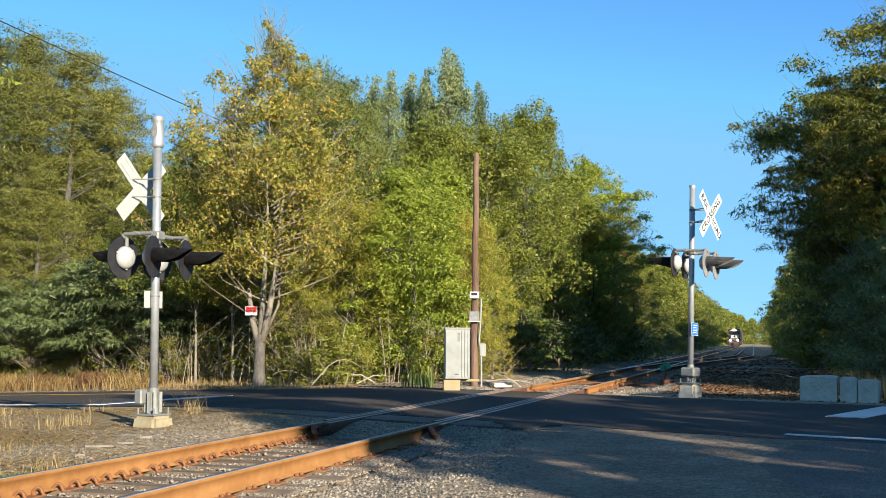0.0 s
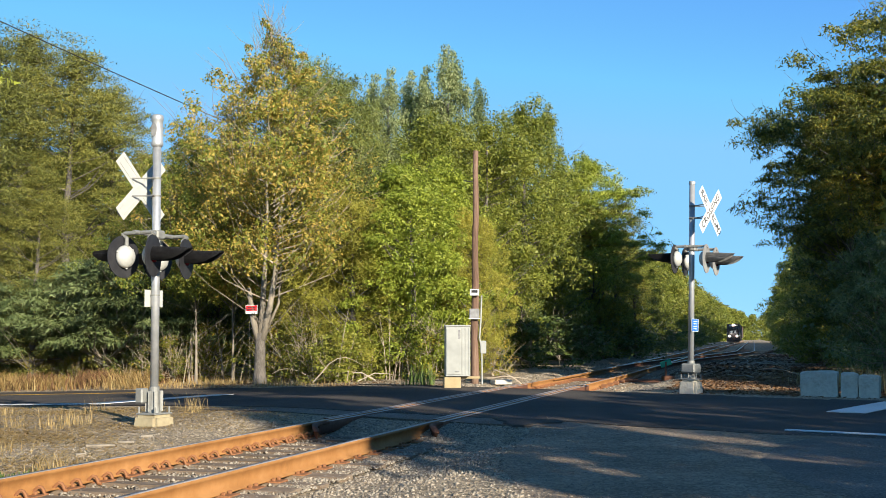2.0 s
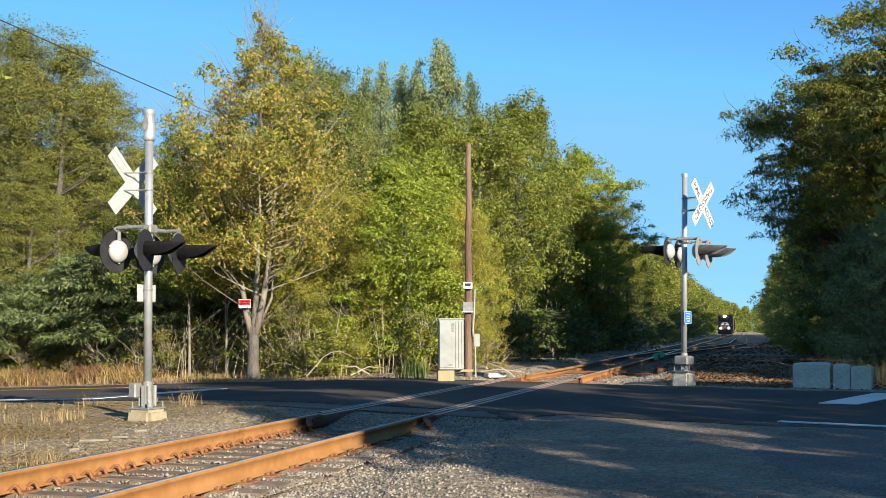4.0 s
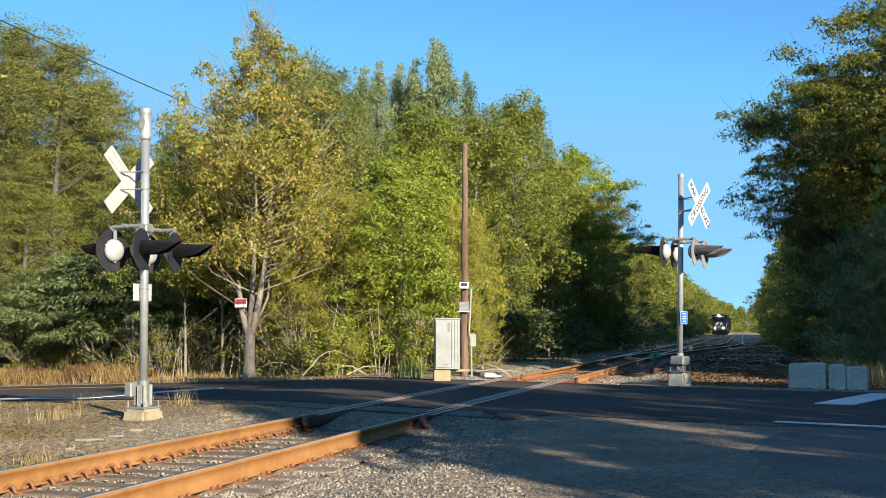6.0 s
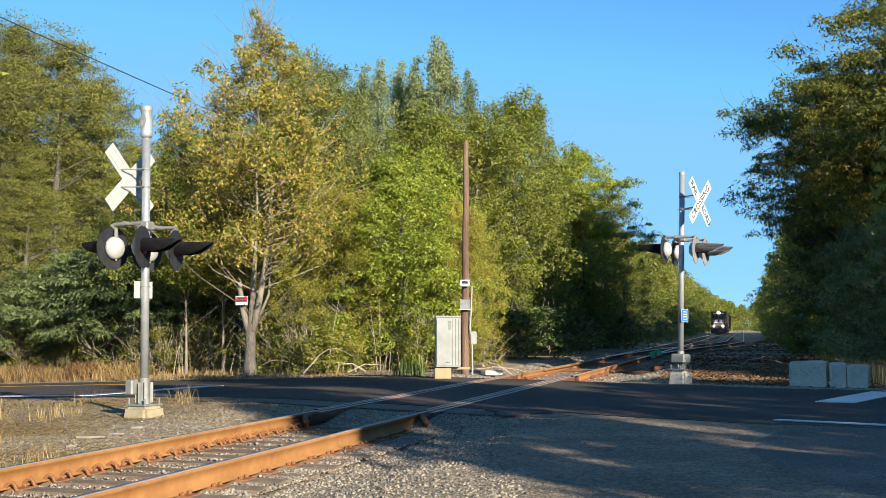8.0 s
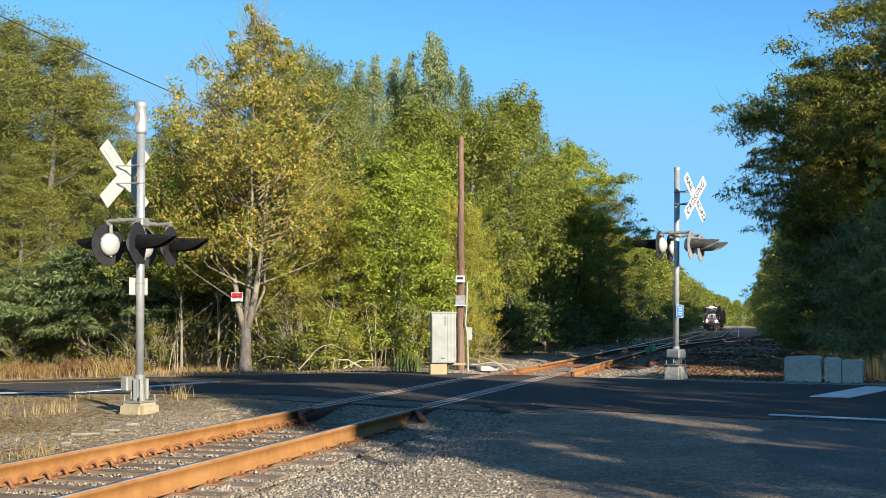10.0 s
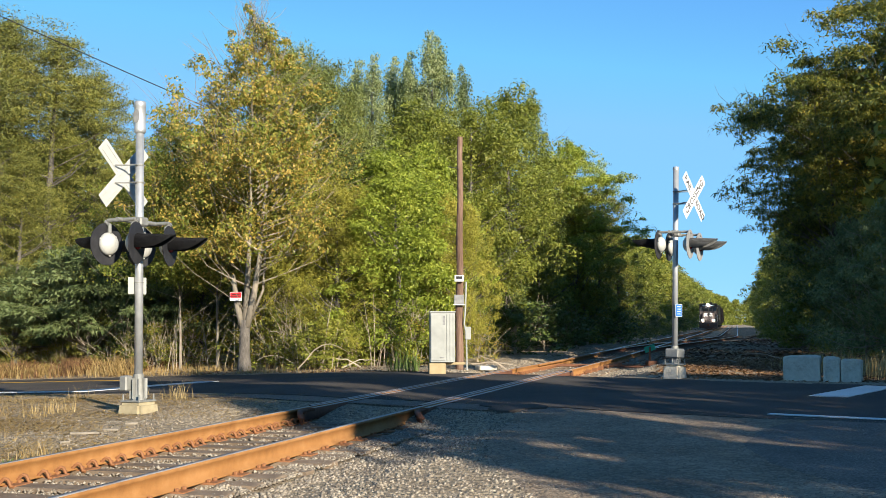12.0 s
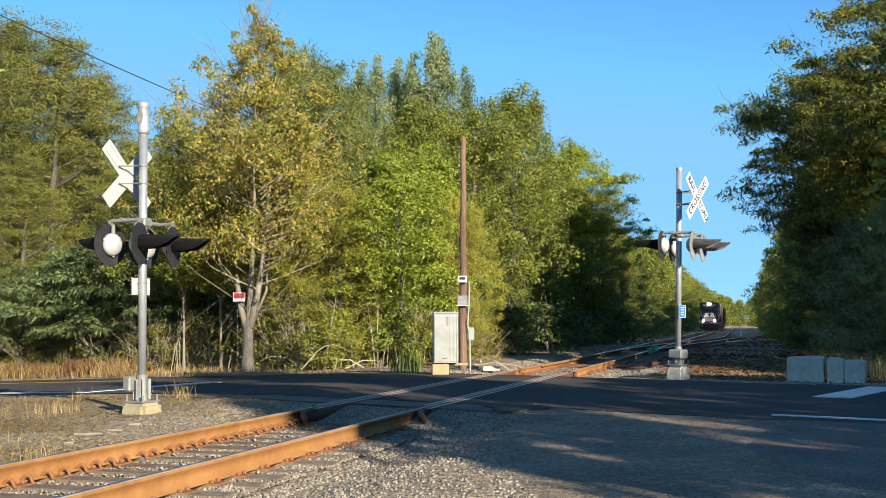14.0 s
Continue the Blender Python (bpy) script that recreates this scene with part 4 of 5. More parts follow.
# ---------------------------------------------------------------- trees
def leaf_cloud(rs, centres, radii, per, size, aspect=0.45, flat=0.6, up=0.5, droop=0.0, tri=False):
    """Leaves scattered in clumps. centres (n, 3), radii (n,), per: leaves in each clump. Returns verts, faces."""
    n = len(centres)
    tot = n * per
    c = np.repeat(centres, per, axis=0)
    r = np.repeat(radii, per)[:, None]
    g = rs.normal(0, 1, (tot, 3))
    g /= np.linalg.norm(g, axis=1)[:, None]
    g *= rs.uniform(0.15, 1, (tot, 1)) ** 0.45
    off = g * r * np.array([1, 1, flat])
    off[:, 2] -= droop * (off[:, 0] ** 2 + off[:, 1] ** 2) / (r[:, 0] + 1e-6)
    p = c + off
    nrm = g * 1.0 + rs.normal(0, 0.5, (tot, 3)) + np.array([0, 0, up])
    nrm /= np.linalg.norm(nrm, axis=1)[:, None]
    d = np.cross(nrm, rs.normal(0, 1, (tot, 3)))
    d /= np.linalg.norm(d, axis=1)[:, None] + 1e-9
    d[:, 2] += -0.25 if droop > 0 or aspect > 0.4 else 0.35
    s = np.cross(nrm, d)
    s /= np.linalg.norm(s, axis=1)[:, None] + 1e-9
    L = (rs.uniform(0.6, 1.25, (tot, 1)) * size)
    Wd = L * aspect * rs.uniform(0.7, 1.2, (tot, 1))
    fold = nrm * Wd * 0.25
    if tri:
        v = np.stack([p - s * Wd * 0.5, p + d * L, p + s * Wd * 0.5], 1)
        f = np.arange(tot * 3).reshape(tot, 3)
        return v.reshape(-1, 3), f
    v = np.stack([p, p + d * L * 0.45 + s * Wd * 0.5 + fold, p + d * L, p + d * L * 0.45 - s * Wd * 0.5 + fold], 1)
    b = np.arange(tot)[:, None] * 4
    f = np.concatenate([b + [0, 1, 2], b + [0, 2, 3]], 1).reshape(-1, 3)
    return v.reshape(-1, 3), f


def envelope(kind, t):
    """Relative crown radius at relative height t (0 crown base, 1 top)."""
    if kind == "cone":
        return (1 - t) ** 0.75 * (0.75 + 0.25 * np.minimum(1, t * 6)) + 0.04
    if kind == "column":
        return np.sqrt(np.clip(1 - (2 * t - 0.9) ** 2 * 0.82, 0.02, 1)) * (1 - 0.35 * t)
    if kind == "flame":
        return np.clip(np.sin(np.pi * np.clip(t * 0.82 + 0.16, 0, 1)) ** 0.8, 0.05, 1)
    if kind == "pyramid":
        return np.interp(t, [0, 0.12, 0.35, 0.55, 0.7, 0.82, 1.0], [0.75, 1.0, 1.05, 0.95, 0.62, 0.3, 0.05])
    if kind == "bush":
        return np.clip(np.sqrt(np.clip(1 - t ** 2.2, 0, 1)), 0.05, 1)
    return np.clip(np.sin(np.pi * np.clip(t * 0.9 + 0.08, 0, 1)) ** 0.65, 0.08, 1)


def tree_meshes(seed, height, crown_from, radius, kind, clumps, per, clump_r, leaf, mat, bark, aspect=0.45, flat=0.65,
                trunk_r=0.16, up=0.5, droop=0.0, tri=False, bare=0, thin_top=0.0, stems=1, shell=0.5, lean=(0, 0), tiers=0,
                boughs=0, bough_r=0.8, bough_flat=0.5, reach=1.0, rise=0.0):
    rs = np.random.RandomState(seed)
    # stems
    segs = []
    axis_pts = []
    for s in range(stems):
        k = 9
        zz = np.linspace(0, height * (0.96 if s == 0 else 0.8), k)
        a = rs.uniform(0, 6.28)
        out = (0.16 if stems > 1 else 0.03) * height
        bx = lean[0] * zz / height + out * np.cos(a) * (zz / height) ** 1.2 + np.cumsum(rs.normal(0, 0.035 * height / 10, k))
        by = lean[1] * zz / height + out * np.sin(a) * (zz / height) ** 1.2 + np.cumsum(rs.normal(0, 0.035 * height / 10, k))
        bx -= bx[0]
        by -= by[0]
        P = np.stack([bx, by, zz - 0.15], -1)
        rad = trunk_r * (0.85 if s else 1.0) * (1 - 0.93 * (zz / zz[-1]) ** 0.85) + 0.012
        rad[0] *= 1.45
        segs.append((P, rad))
        axis_pts.append(P)
    main = axis_pts[0]

    def axis_at(z):
        return np.stack([np.interp(z, main[:, 2], main[:, 0]), np.interp(z, main[:, 2], main[:, 1])], -1)

    drawn = clumps
    loose = int(clumps * 0.4) if boughs else 0
    if boughs:
        clumps = boughs + loose
    t = rs.uniform(0, 1, clumps) ** 0.85
    if tiers:
        t = (np.floor(t * tiers) + rs.normal(0.5, 0.14, clumps)) / tiers
        t = np.clip(t, 0, 0.995)
    lob = 1 + 0.22 * np.sin(3 * t * 6.28 + rs.uniform(0, 6)) * 0.4
    ang = rs.uniform(0, 6.28, clumps)
    wob = 1.0 if radius < 4 else 0.6
    lump = 1 + wob * 0.26 * np.sin(ang * 2 + seed) + wob * 0.22 * np.sin(ang * 3 + seed * 2 + t * 7) + wob * 0.18 * np.sin(ang * 5 + t * 15 + seed)
    rho = radius * envelope(kind, t) * lump * lob * rs.uniform(0, 1, clumps) ** shell
    z = height * crown_from + t * height * (1 - crown_from)
    z = z + rs.normal(0, 0.025 * height, clumps) * (t > 0.15)
    ax = axis_at(z)
    C = np.stack([ax[:, 0] + rho * np.cos(ang), ax[:, 1] + rho * np.sin(ang), z], -1)
    if boughs:
        # each bough carries many small clumps, drawn out along it, with gaps between boughs
        clumps = drawn
        b = np.concatenate([rs.randint(boughs, size=clumps - loose), boughs + np.arange(loose)])
        size = bough_r * rs.uniform(0.6, 1.3, boughs + loose)[b] * (1 - 0.45 * t[b])
        size[clumps - loose:] *= 0.2
        off = rs.normal(0, 0.5, (clumps, 3)) * size[:, None]
        radial = np.stack([np.cos(ang[b]), np.sin(ang[b])], -1)
        along = (off[:, :2] * radial).sum(1)
        off[:, :2] += radial * (along * (reach - 1))[:, None]
        off[:, 2] = off[:, 2] * bough_flat + rise * along
        C = C[b] + off
        t, ang = t[b], ang[b]
        z = C[:, 2]
        rho = np.hypot(C[:, 0] - axis_at(z)[:, 0], C[:, 1] - axis_at(z)[:, 1])
    cr = clump_r * rs.uniform(0.55, 1.35, clumps) * (1 - 0.6 * thin_top * t)
    cr[clumps - loose:] *= 1.35
    # limbs towards part of the clumps
    pick = rs.permutation(clumps)[: max(10, min(clumps // 2, 24 if leaf > 0.4 else 70))]
    for i in pick:
        z0 = max(0.12 * height, C[i, 2] - rs.uniform(0.35, 0.8) * rho[i] - 0.2)
        a0 = np.append(axis_at(np.array([z0]))[0], z0)
        mid = (a0 + C[i]) / 2 + np.array([0, 0, -0.06 * rho[i]]) + rs.normal(0, 0.05 * rho[i] + 0.02, 3)
        r0 = max(0.012, trunk_r * 0.32 * (1 - z0 / height))
        segs.append((np.stack([a0, mid, C[i]]), np.array([r0, r0 * 0.65, 0.006])))
    for _ in range(bare):
        # bare twigs that show outside the leaves
        i = rs.randint(clumps)
        a0 = C[i] - (C[i] - np.append(axis_at(C[i, 2:3])[0], C[i, 2])) * min(0.25, 0.5 / (rho[i] + 0.1))
        e = C[i] + rs.normal(0, 0.25, 3) + (C[i] - a0) * 0.6 + np.array([0, 0, rs.uniform(0.2, 0.9)])
        segs.append((np.stack([a0, (a0 + e) / 2 + rs.normal(0, 0.08, 3), e]), np.array([0.009, 0.006, 0.002])))
    tv, tf = tubes_np(segs, 6)
    trunk = raw_mesh("trunk", tv, tf, [bark], smooth=True)
    if thin_top:
        keep = rs.uniform(0, 1, clumps) > thin_top * t ** 2.2
        C, cr = C[keep], cr[keep]
    lv, lf = leaf_cloud(rs, C, cr, per, leaf, aspect, flat, up, droop, tri)
    crown = raw_mesh("crown", lv, lf, [mat])
    return trunk, crown


KINDS = {}


def tree_kind(key, label, category="tree", **kw):
    KINDS[key] = (tree_meshes(**kw), kw["height"], label, category)


def plant(key, x, y, height, turn=0.0, wide=1.0, label="", group="roadside trees", z=None):
    (trunk, crown), h0, lab, cat = KINDS[key]
    s = height / h0
    z = float(ground_z(x, y)) if z is None else z
    m = Matrix.Translation((x, y, z)) @ Matrix.Rotation(radians(turn), 4, "Z") @ Matrix.Diagonal((s * wide, s * wide, s, 1))
    t = thing("tree" if cat == "tree" else cat, m, label or lab, cat, group)
    child("trunk" if cat == "tree" else "stem", trunk, t)
    child("crown" if cat == "tree" else "foliage", crown, t)
    return t


tree_kind("autumn", "autumn tree with thinning yellow-orange leaves and forked pale trunk", seed=11, height=11.2, crown_from=0.31, radius=3.05, kind="pyramid",
          clumps=1350, per=52, clump_r=0.42, leaf=0.09, mat=L_YELLOW, bark=M_PALEBARK, aspect=0.8, flat=0.8, trunk_r=0.05, bare=520, thin_top=1.0, shell=0.42, tri=True,
          boughs=170, bough_r=0.62, bough_flat=0.8, reach=1.3, rise=0.5)
tree_kind("cedar", "dense olive-green conifer with layered tufted boughs", seed=21, height=12.0, crown_from=0.04, radius=3.5, kind="cone",
          clumps=1150, per=56, clump_r=0.4, leaf=0.105, mat=L_CEDAR, bark=M_BARK, aspect=0.34, flat=0.42, up=0.6, droop=0.0, shell=0.36, trunk_r=0.2, bare=60, tri=True,
          boughs=170, bough_r=0.8, bough_flat=0.22, reach=1.6, rise=0.1)
tree_kind("olive", "bushy yellow-green cedar reaching to the ground", seed=31, height=6.5, crown_from=0.03, radius=1.8, kind="column",
          clumps=520, per=80, clump_r=0.25, leaf=0.1, mat=L_OLIVE, bark=M_BARK, aspect=0.22, flat=1.0, up=0.8, shell=0.4, trunk_r=0.12, bare=15, tri=True,
          boughs=80, bough_r=0.5, bough_flat=1.1, reach=1.0, rise=0.4)
tree_kind("pine", "dark green pine with long soft tufted needles", seed=41, height=13.0, crown_from=0.25, radius=3.2, kind="round",
          clumps=900, per=64, clump_r=0.42, leaf=0.2, mat=L_PINE, bark=M_BARK, aspect=0.24, flat=0.8, up=0.7, tri=True, shell=0.4, trunk_r=0.2,
          boughs=95, bough_r=0.75, bough_flat=0.45, reach=1.3, rise=0.3)
tree_kind("bright", "bright green broadleaf tree leafy to the ground", seed=51, height=8.0, crown_from=0.05, radius=2.2, kind="column",
          clumps=760, per=52, clump_r=0.31, leaf=0.102, mat=L_BRIGHT, bark=M_BARK, aspect=0.8, flat=0.7, shell=0.4, trunk_r=0.14, tri=True,
          boughs=110, bough_r=0.55, bough_flat=0.6, reach=1.2)
tree_kind("poplar", "tall silvery-green tree with upright spires of leaves", seed=61, height=15.0, crown_from=0.15, radius=2.2, kind="flame",
          clumps=520, per=52, clump_r=0.36, leaf=0.125, mat=L_GREY, bark=M_BARK, aspect=0.75, flat=1.3, shell=0.5, trunk_r=0.2, thin_top=0.2, tri=True,
          boughs=75, bough_r=0.55, bough_flat=1.9, reach=0.8, rise=0.5)
tree_kind("green", "full green broadleaf tree with a rounded crown", seed=71, height=13.0, crown_from=0.08, radius=3.5, kind="round",
          clumps=820, per=54, clump_r=0.42, leaf=0.135, mat=L_GREEN, bark=M_BARK, aspect=0.75, shell=0.4, trunk_r=0.22, tri=True,
          boughs=120, bough_r=0.85, bough_flat=0.55, reach=1.2)
tree_kind("green_b", "full green broadleaf tree with an uneven crown and upright shoots", seed=75, height=12.0, crown_from=0.06, radius=3.2, kind="flame",
          clumps=760, per=48, clump_r=0.42, leaf=0.14, mat=L_GREEN, bark=M_BARK, aspect=0.6, flat=0.9, shell=0.42, trunk_r=0.22, bare=20, tri=True,
          boughs=105, bough_r=0.75, bough_flat=1.1, reach=1.0, rise=0.6)
tree_kind("heaven", "light green tree with spreading drooping leaf sprays", seed=81, height=12.0, crown_from=0.35, radius=3.6, kind="round",
          clumps=520, per=70, clump_r=0.42, leaf=0.17, mat=L_BRIGHT, bark=M_BARK, aspect=0.34, flat=0.35, droop=0.5, shell=0.5, trunk_r=0.18, tri=True,
          boughs=80, bough_r=0.75, bough_flat=0.32, reach=1.35, rise=-0.1)
tree_kind("turning", "large tree with green and yellow leaves and bare twigs", seed=91, height=15.0, crown_from=0.1, radius=4.5, kind="round",
          clumps=950, per=40, clump_r=0.46, leaf=0.165, mat=L_MIX, bark=M_BARK, aspect=0.45, flat=0.5, droop=0.3, shell=0.42, trunk_r=0.16, bare=160, tri=True,
          boughs=150, bough_r=0.85, bough_flat=0.45, reach=1.25)
tree_kind("dark", "tree dense with dark green leaves, toned down for shade", seed=95, height=12.0, crown_from=0.03, radius=3.5, kind="column",
          clumps=520, per=34, clump_r=0.55, leaf=0.18, mat=L_DARK_SHADED, bark=M_BARK, aspect=0.65, shell=0.42, trunk_r=0.24, tri=True,
          boughs=110, bough_r=0.85, bough_flat=0.6, reach=1.1)
tree_kind("mimosa", "low spreading tree with layered feathery dark green leaves", seed=99, height=4.6, crown_from=0.28, radius=2.9, kind="round",
          clumps=230, per=120, clump_r=0.55, leaf=0.2, mat=L_FERN, bark=M_PALEBARK, aspect=0.26, flat=0.22, droop=0.45, shell=0.5, trunk_r=0.08, tiers=5, tri=True)
tree_kind("shrub", "tangled green roadside shrub", "shrub", seed=103, height=2.2, crown_from=0.02, radius=1.2, kind="bush",
          clumps=110, per=38, clump_r=0.3, leaf=0.11, mat=L_GREEN, bark=M_TWIG, aspect=0.7, shell=0.5, trunk_r=0.03, bare=30, stems=3, tri=True)
tree_kind("dry_shrub", "half-dry shrub with yellowing leaves and bare stems", "shrub", seed=107, height=2.0, crown_from=0.05, radius=1.1, kind="bush",
          clumps=80, per=30, clump_r=0.3, leaf=0.09, mat=L_MIX, bark=M_TWIG, aspect=0.6, shell=0.5, trunk_r=0.03, bare=90, stems=3, tri=True)
tree_kind("bramble", "low dark tangle of shrubs beside the rails", "shrub", seed=131, height=2.0, crown_from=0.0, radius=1.3, kind="bush",
          clumps=70, per=36, clump_r=0.34, leaf=0.13, mat=L_DARK_SHADED, bark=M_TWIG, aspect=0.6, shell=0.5, trunk_r=0.03, bare=24, stems=3, tri=True)
tree_kind("far_fine", "distant green tree beside the railway", seed=113, height=11.0, crown_from=0.02, radius=3.3, kind="column",
          clumps=330, per=34, clump_r=0.75, leaf=0.27, mat=L_GREEN, bark=M_BARK, aspect=0.7, shell=0.42, trunk_r=0.24, tri=True,
          boughs=80, bough_r=0.9, bough_flat=0.7, reach=1.1, rise=0.3)
tree_kind("far", "distant green tree beside the railway", seed=111, height=11.0, crown_from=0.02, radius=3.4, kind="column",
          clumps=260, per=18, clump_r=0.9, leaf=0.5, mat=L_GREEN, bark=M_BARK, aspect=0.8, shell=0.42, trunk_r=0.24, tri=True)
tree_kind("pinebush", "small bushy yellow-green pine beside the pole", seed=36, height=6.5, crown_from=0.03, radius=1.9, kind="column",
          clumps=420, per=80, clump_r=0.3, leaf=0.17, mat=L_OLIVE, bark=M_BARK, aspect=0.12, flat=0.8, up=0.8, shell=0.4, trunk_r=0.12, bare=40, tri=True)
tree_kind("walnut", "spreading tree with drooping sprays of narrow leaves", seed=117, height=11.0, crown_from=0.42, radius=4.2, kind="round",
          clumps=560, per=64, clump_r=0.4, leaf=0.17, mat=L_MIX, bark=M_BARK, aspect=0.3, flat=0.32, droop=0.45, shell=0.55, trunk_r=0.14, bare=90, tri=True,
          boughs=64, bough_r=0.85, bough_flat=0.3, reach=1.4)
tree_kind("silver", "silvery grey-green bush beside the track", "shrub", seed=121, height=4.5, crown_from=0.02, radius=1.9, kind="bush",
          clumps=330, per=50, clump_r=0.36, leaf=0.12, mat=L_GREY, bark=M_TWIG, aspect=0.4, shell=0.45, trunk_r=0.05, bare=30, stems=3, tri=True)


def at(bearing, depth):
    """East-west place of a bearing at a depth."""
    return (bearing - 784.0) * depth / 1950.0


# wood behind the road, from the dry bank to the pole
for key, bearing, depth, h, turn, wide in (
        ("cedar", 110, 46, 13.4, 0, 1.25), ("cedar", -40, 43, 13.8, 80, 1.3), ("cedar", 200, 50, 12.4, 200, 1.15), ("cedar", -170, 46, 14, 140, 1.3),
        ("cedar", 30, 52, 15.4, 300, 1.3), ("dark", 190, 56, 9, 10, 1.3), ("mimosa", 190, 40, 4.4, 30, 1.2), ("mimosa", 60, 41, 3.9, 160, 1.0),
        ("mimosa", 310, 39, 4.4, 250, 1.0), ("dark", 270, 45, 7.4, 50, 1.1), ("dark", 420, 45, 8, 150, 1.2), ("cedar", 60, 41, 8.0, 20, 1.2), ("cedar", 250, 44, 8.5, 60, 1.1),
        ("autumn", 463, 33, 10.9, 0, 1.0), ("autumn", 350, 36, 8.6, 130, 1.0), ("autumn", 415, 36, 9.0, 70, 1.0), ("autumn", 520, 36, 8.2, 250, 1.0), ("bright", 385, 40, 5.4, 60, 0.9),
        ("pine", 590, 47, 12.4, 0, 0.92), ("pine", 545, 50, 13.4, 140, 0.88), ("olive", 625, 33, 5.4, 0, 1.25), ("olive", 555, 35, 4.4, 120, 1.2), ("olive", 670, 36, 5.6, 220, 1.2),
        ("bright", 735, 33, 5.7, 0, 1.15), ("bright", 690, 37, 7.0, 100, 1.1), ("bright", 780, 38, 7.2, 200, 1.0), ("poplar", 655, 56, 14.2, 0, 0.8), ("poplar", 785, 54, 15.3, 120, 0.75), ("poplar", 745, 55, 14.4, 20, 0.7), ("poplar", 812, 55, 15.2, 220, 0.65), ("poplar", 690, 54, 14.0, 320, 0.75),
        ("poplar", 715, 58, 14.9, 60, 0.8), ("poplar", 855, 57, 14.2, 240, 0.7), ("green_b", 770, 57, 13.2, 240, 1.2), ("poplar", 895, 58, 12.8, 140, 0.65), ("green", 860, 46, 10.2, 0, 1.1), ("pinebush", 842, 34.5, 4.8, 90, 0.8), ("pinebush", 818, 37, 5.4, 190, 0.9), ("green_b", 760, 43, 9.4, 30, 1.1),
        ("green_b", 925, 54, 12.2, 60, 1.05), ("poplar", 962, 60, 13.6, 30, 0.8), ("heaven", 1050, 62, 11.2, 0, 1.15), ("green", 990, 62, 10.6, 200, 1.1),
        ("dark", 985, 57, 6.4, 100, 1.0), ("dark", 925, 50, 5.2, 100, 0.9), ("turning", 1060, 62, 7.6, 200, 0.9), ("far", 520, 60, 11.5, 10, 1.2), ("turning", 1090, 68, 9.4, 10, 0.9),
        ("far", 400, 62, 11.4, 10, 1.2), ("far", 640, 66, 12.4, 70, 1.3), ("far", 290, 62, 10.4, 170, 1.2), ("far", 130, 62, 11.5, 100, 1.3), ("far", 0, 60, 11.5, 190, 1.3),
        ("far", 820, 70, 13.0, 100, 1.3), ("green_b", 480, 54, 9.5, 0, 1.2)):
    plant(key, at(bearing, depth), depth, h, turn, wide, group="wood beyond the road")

# belt along the left of the track
rs = random.Random(17)
for i, (u, v, h, key) in enumerate(((74, -11.5, 10.0, "green"), (80, -9.6, 7.8, "turning"), (86, -12.5, 10.5, "green_b"), (95, -11, 10, "green"), (104, -12.5, 11, "turning"), (116, -12, 11, "green_b"),
                                    (130, -12, 11, "far_fine"), (144, -12.5, 12, "far_fine"), (160, -12, 12, "far_fine"), (178, -12, 12.5, "far_fine"), (198, -12.5, 12, "far_fine"), (220, -12, 12, "far_fine"),
                                    (244, -12, 12, "far_fine"), (275, -12, 12, "far_fine"), (310, -12.5, 13, "far_fine"), (350, -12, 13, "far_fine"), (400, -12, 13, "far"), (460, -11, 14, "far"),
                                    (520, -9, 14, "far"), (600, -6, 15, "far"), (640, 0, 14, "far"), (650, 6, 14, "far"), (660, -4, 13, "far"))):
    p = uv(u, v)
    plant(key, p.x, p.y, h, rs.uniform(0, 360), 1.15, group="trees along the track")
for u in range(60, 200, 8):
    p = uv(u, -9.4 + rs.uniform(-0.5, 0.5))
    plant("shrub", p.x, p.y, rs.uniform(2.2, 3.6), rs.uniform(0, 360), 1.3, group="trackside shrubs")

for u in range(43, 150, 5):
    p = uv(u, -8.1 + rs.uniform(-0.4, 0.4))
    plant("bramble", p.x, p.y, rs.uniform(1.2, 2.3), rs.uniform(0, 360), 1.5, group="trackside shrubs")

# belt along the right of the track
for i, (u, v, h, key, wide) in enumerate(((46, 5.8, 14.4, "turning", 1.1), (50, 6.4, 11.5, "turning", 1.0), (48, 8.6, 14.6, "turning", 1.1), (50, 8.2, 13.6, "dark", 1.35), (47, 9.6, 15.4, "dark", 1.2), (44.5, 8.0, 11.0, "turning", 1.0), (57, 5.2, 10.0, "dark", 1.0), (64, 4.9, 9.5, "dark", 1.05),
                                          (47, 4.6, 5.6, "dark", 0.9), (41, 6.8, 5.4, "dark", 0.9), (37, 8.6, 5.0, "dark", 0.9), (54, 4.2, 5.6, "dark", 0.9), (72, 5.0, 9.5, "green", 1.0), (82, 5.2, 10, "dark", 1.0), (93, 5.4, 10.5, "green_b", 1.0),
                                          (106, 5.6, 11, "dark", 1.0), (122, 5.8, 12, "far_fine", 1.0), (140, 6, 12, "far_fine", 1.0), (162, 6, 12, "far_fine", 1.0), (188, 6, 12, "far_fine", 1.0), (220, 6, 12, "far_fine", 1.0),
                                          (258, 6, 12, "far_fine", 1.0), (300, 6.5, 12, "far_fine", 1.0), (350, 7, 12, "far_fine", 1.0), (420, 7, 13, "far", 1.0), (500, 7, 13, "far", 1.0), (56, 13, 15, "dark", 1.0))):
    p = uv(u, v)
    plant(key, p.x, p.y, h, rs.uniform(0, 360), wide, group="trees along the track")
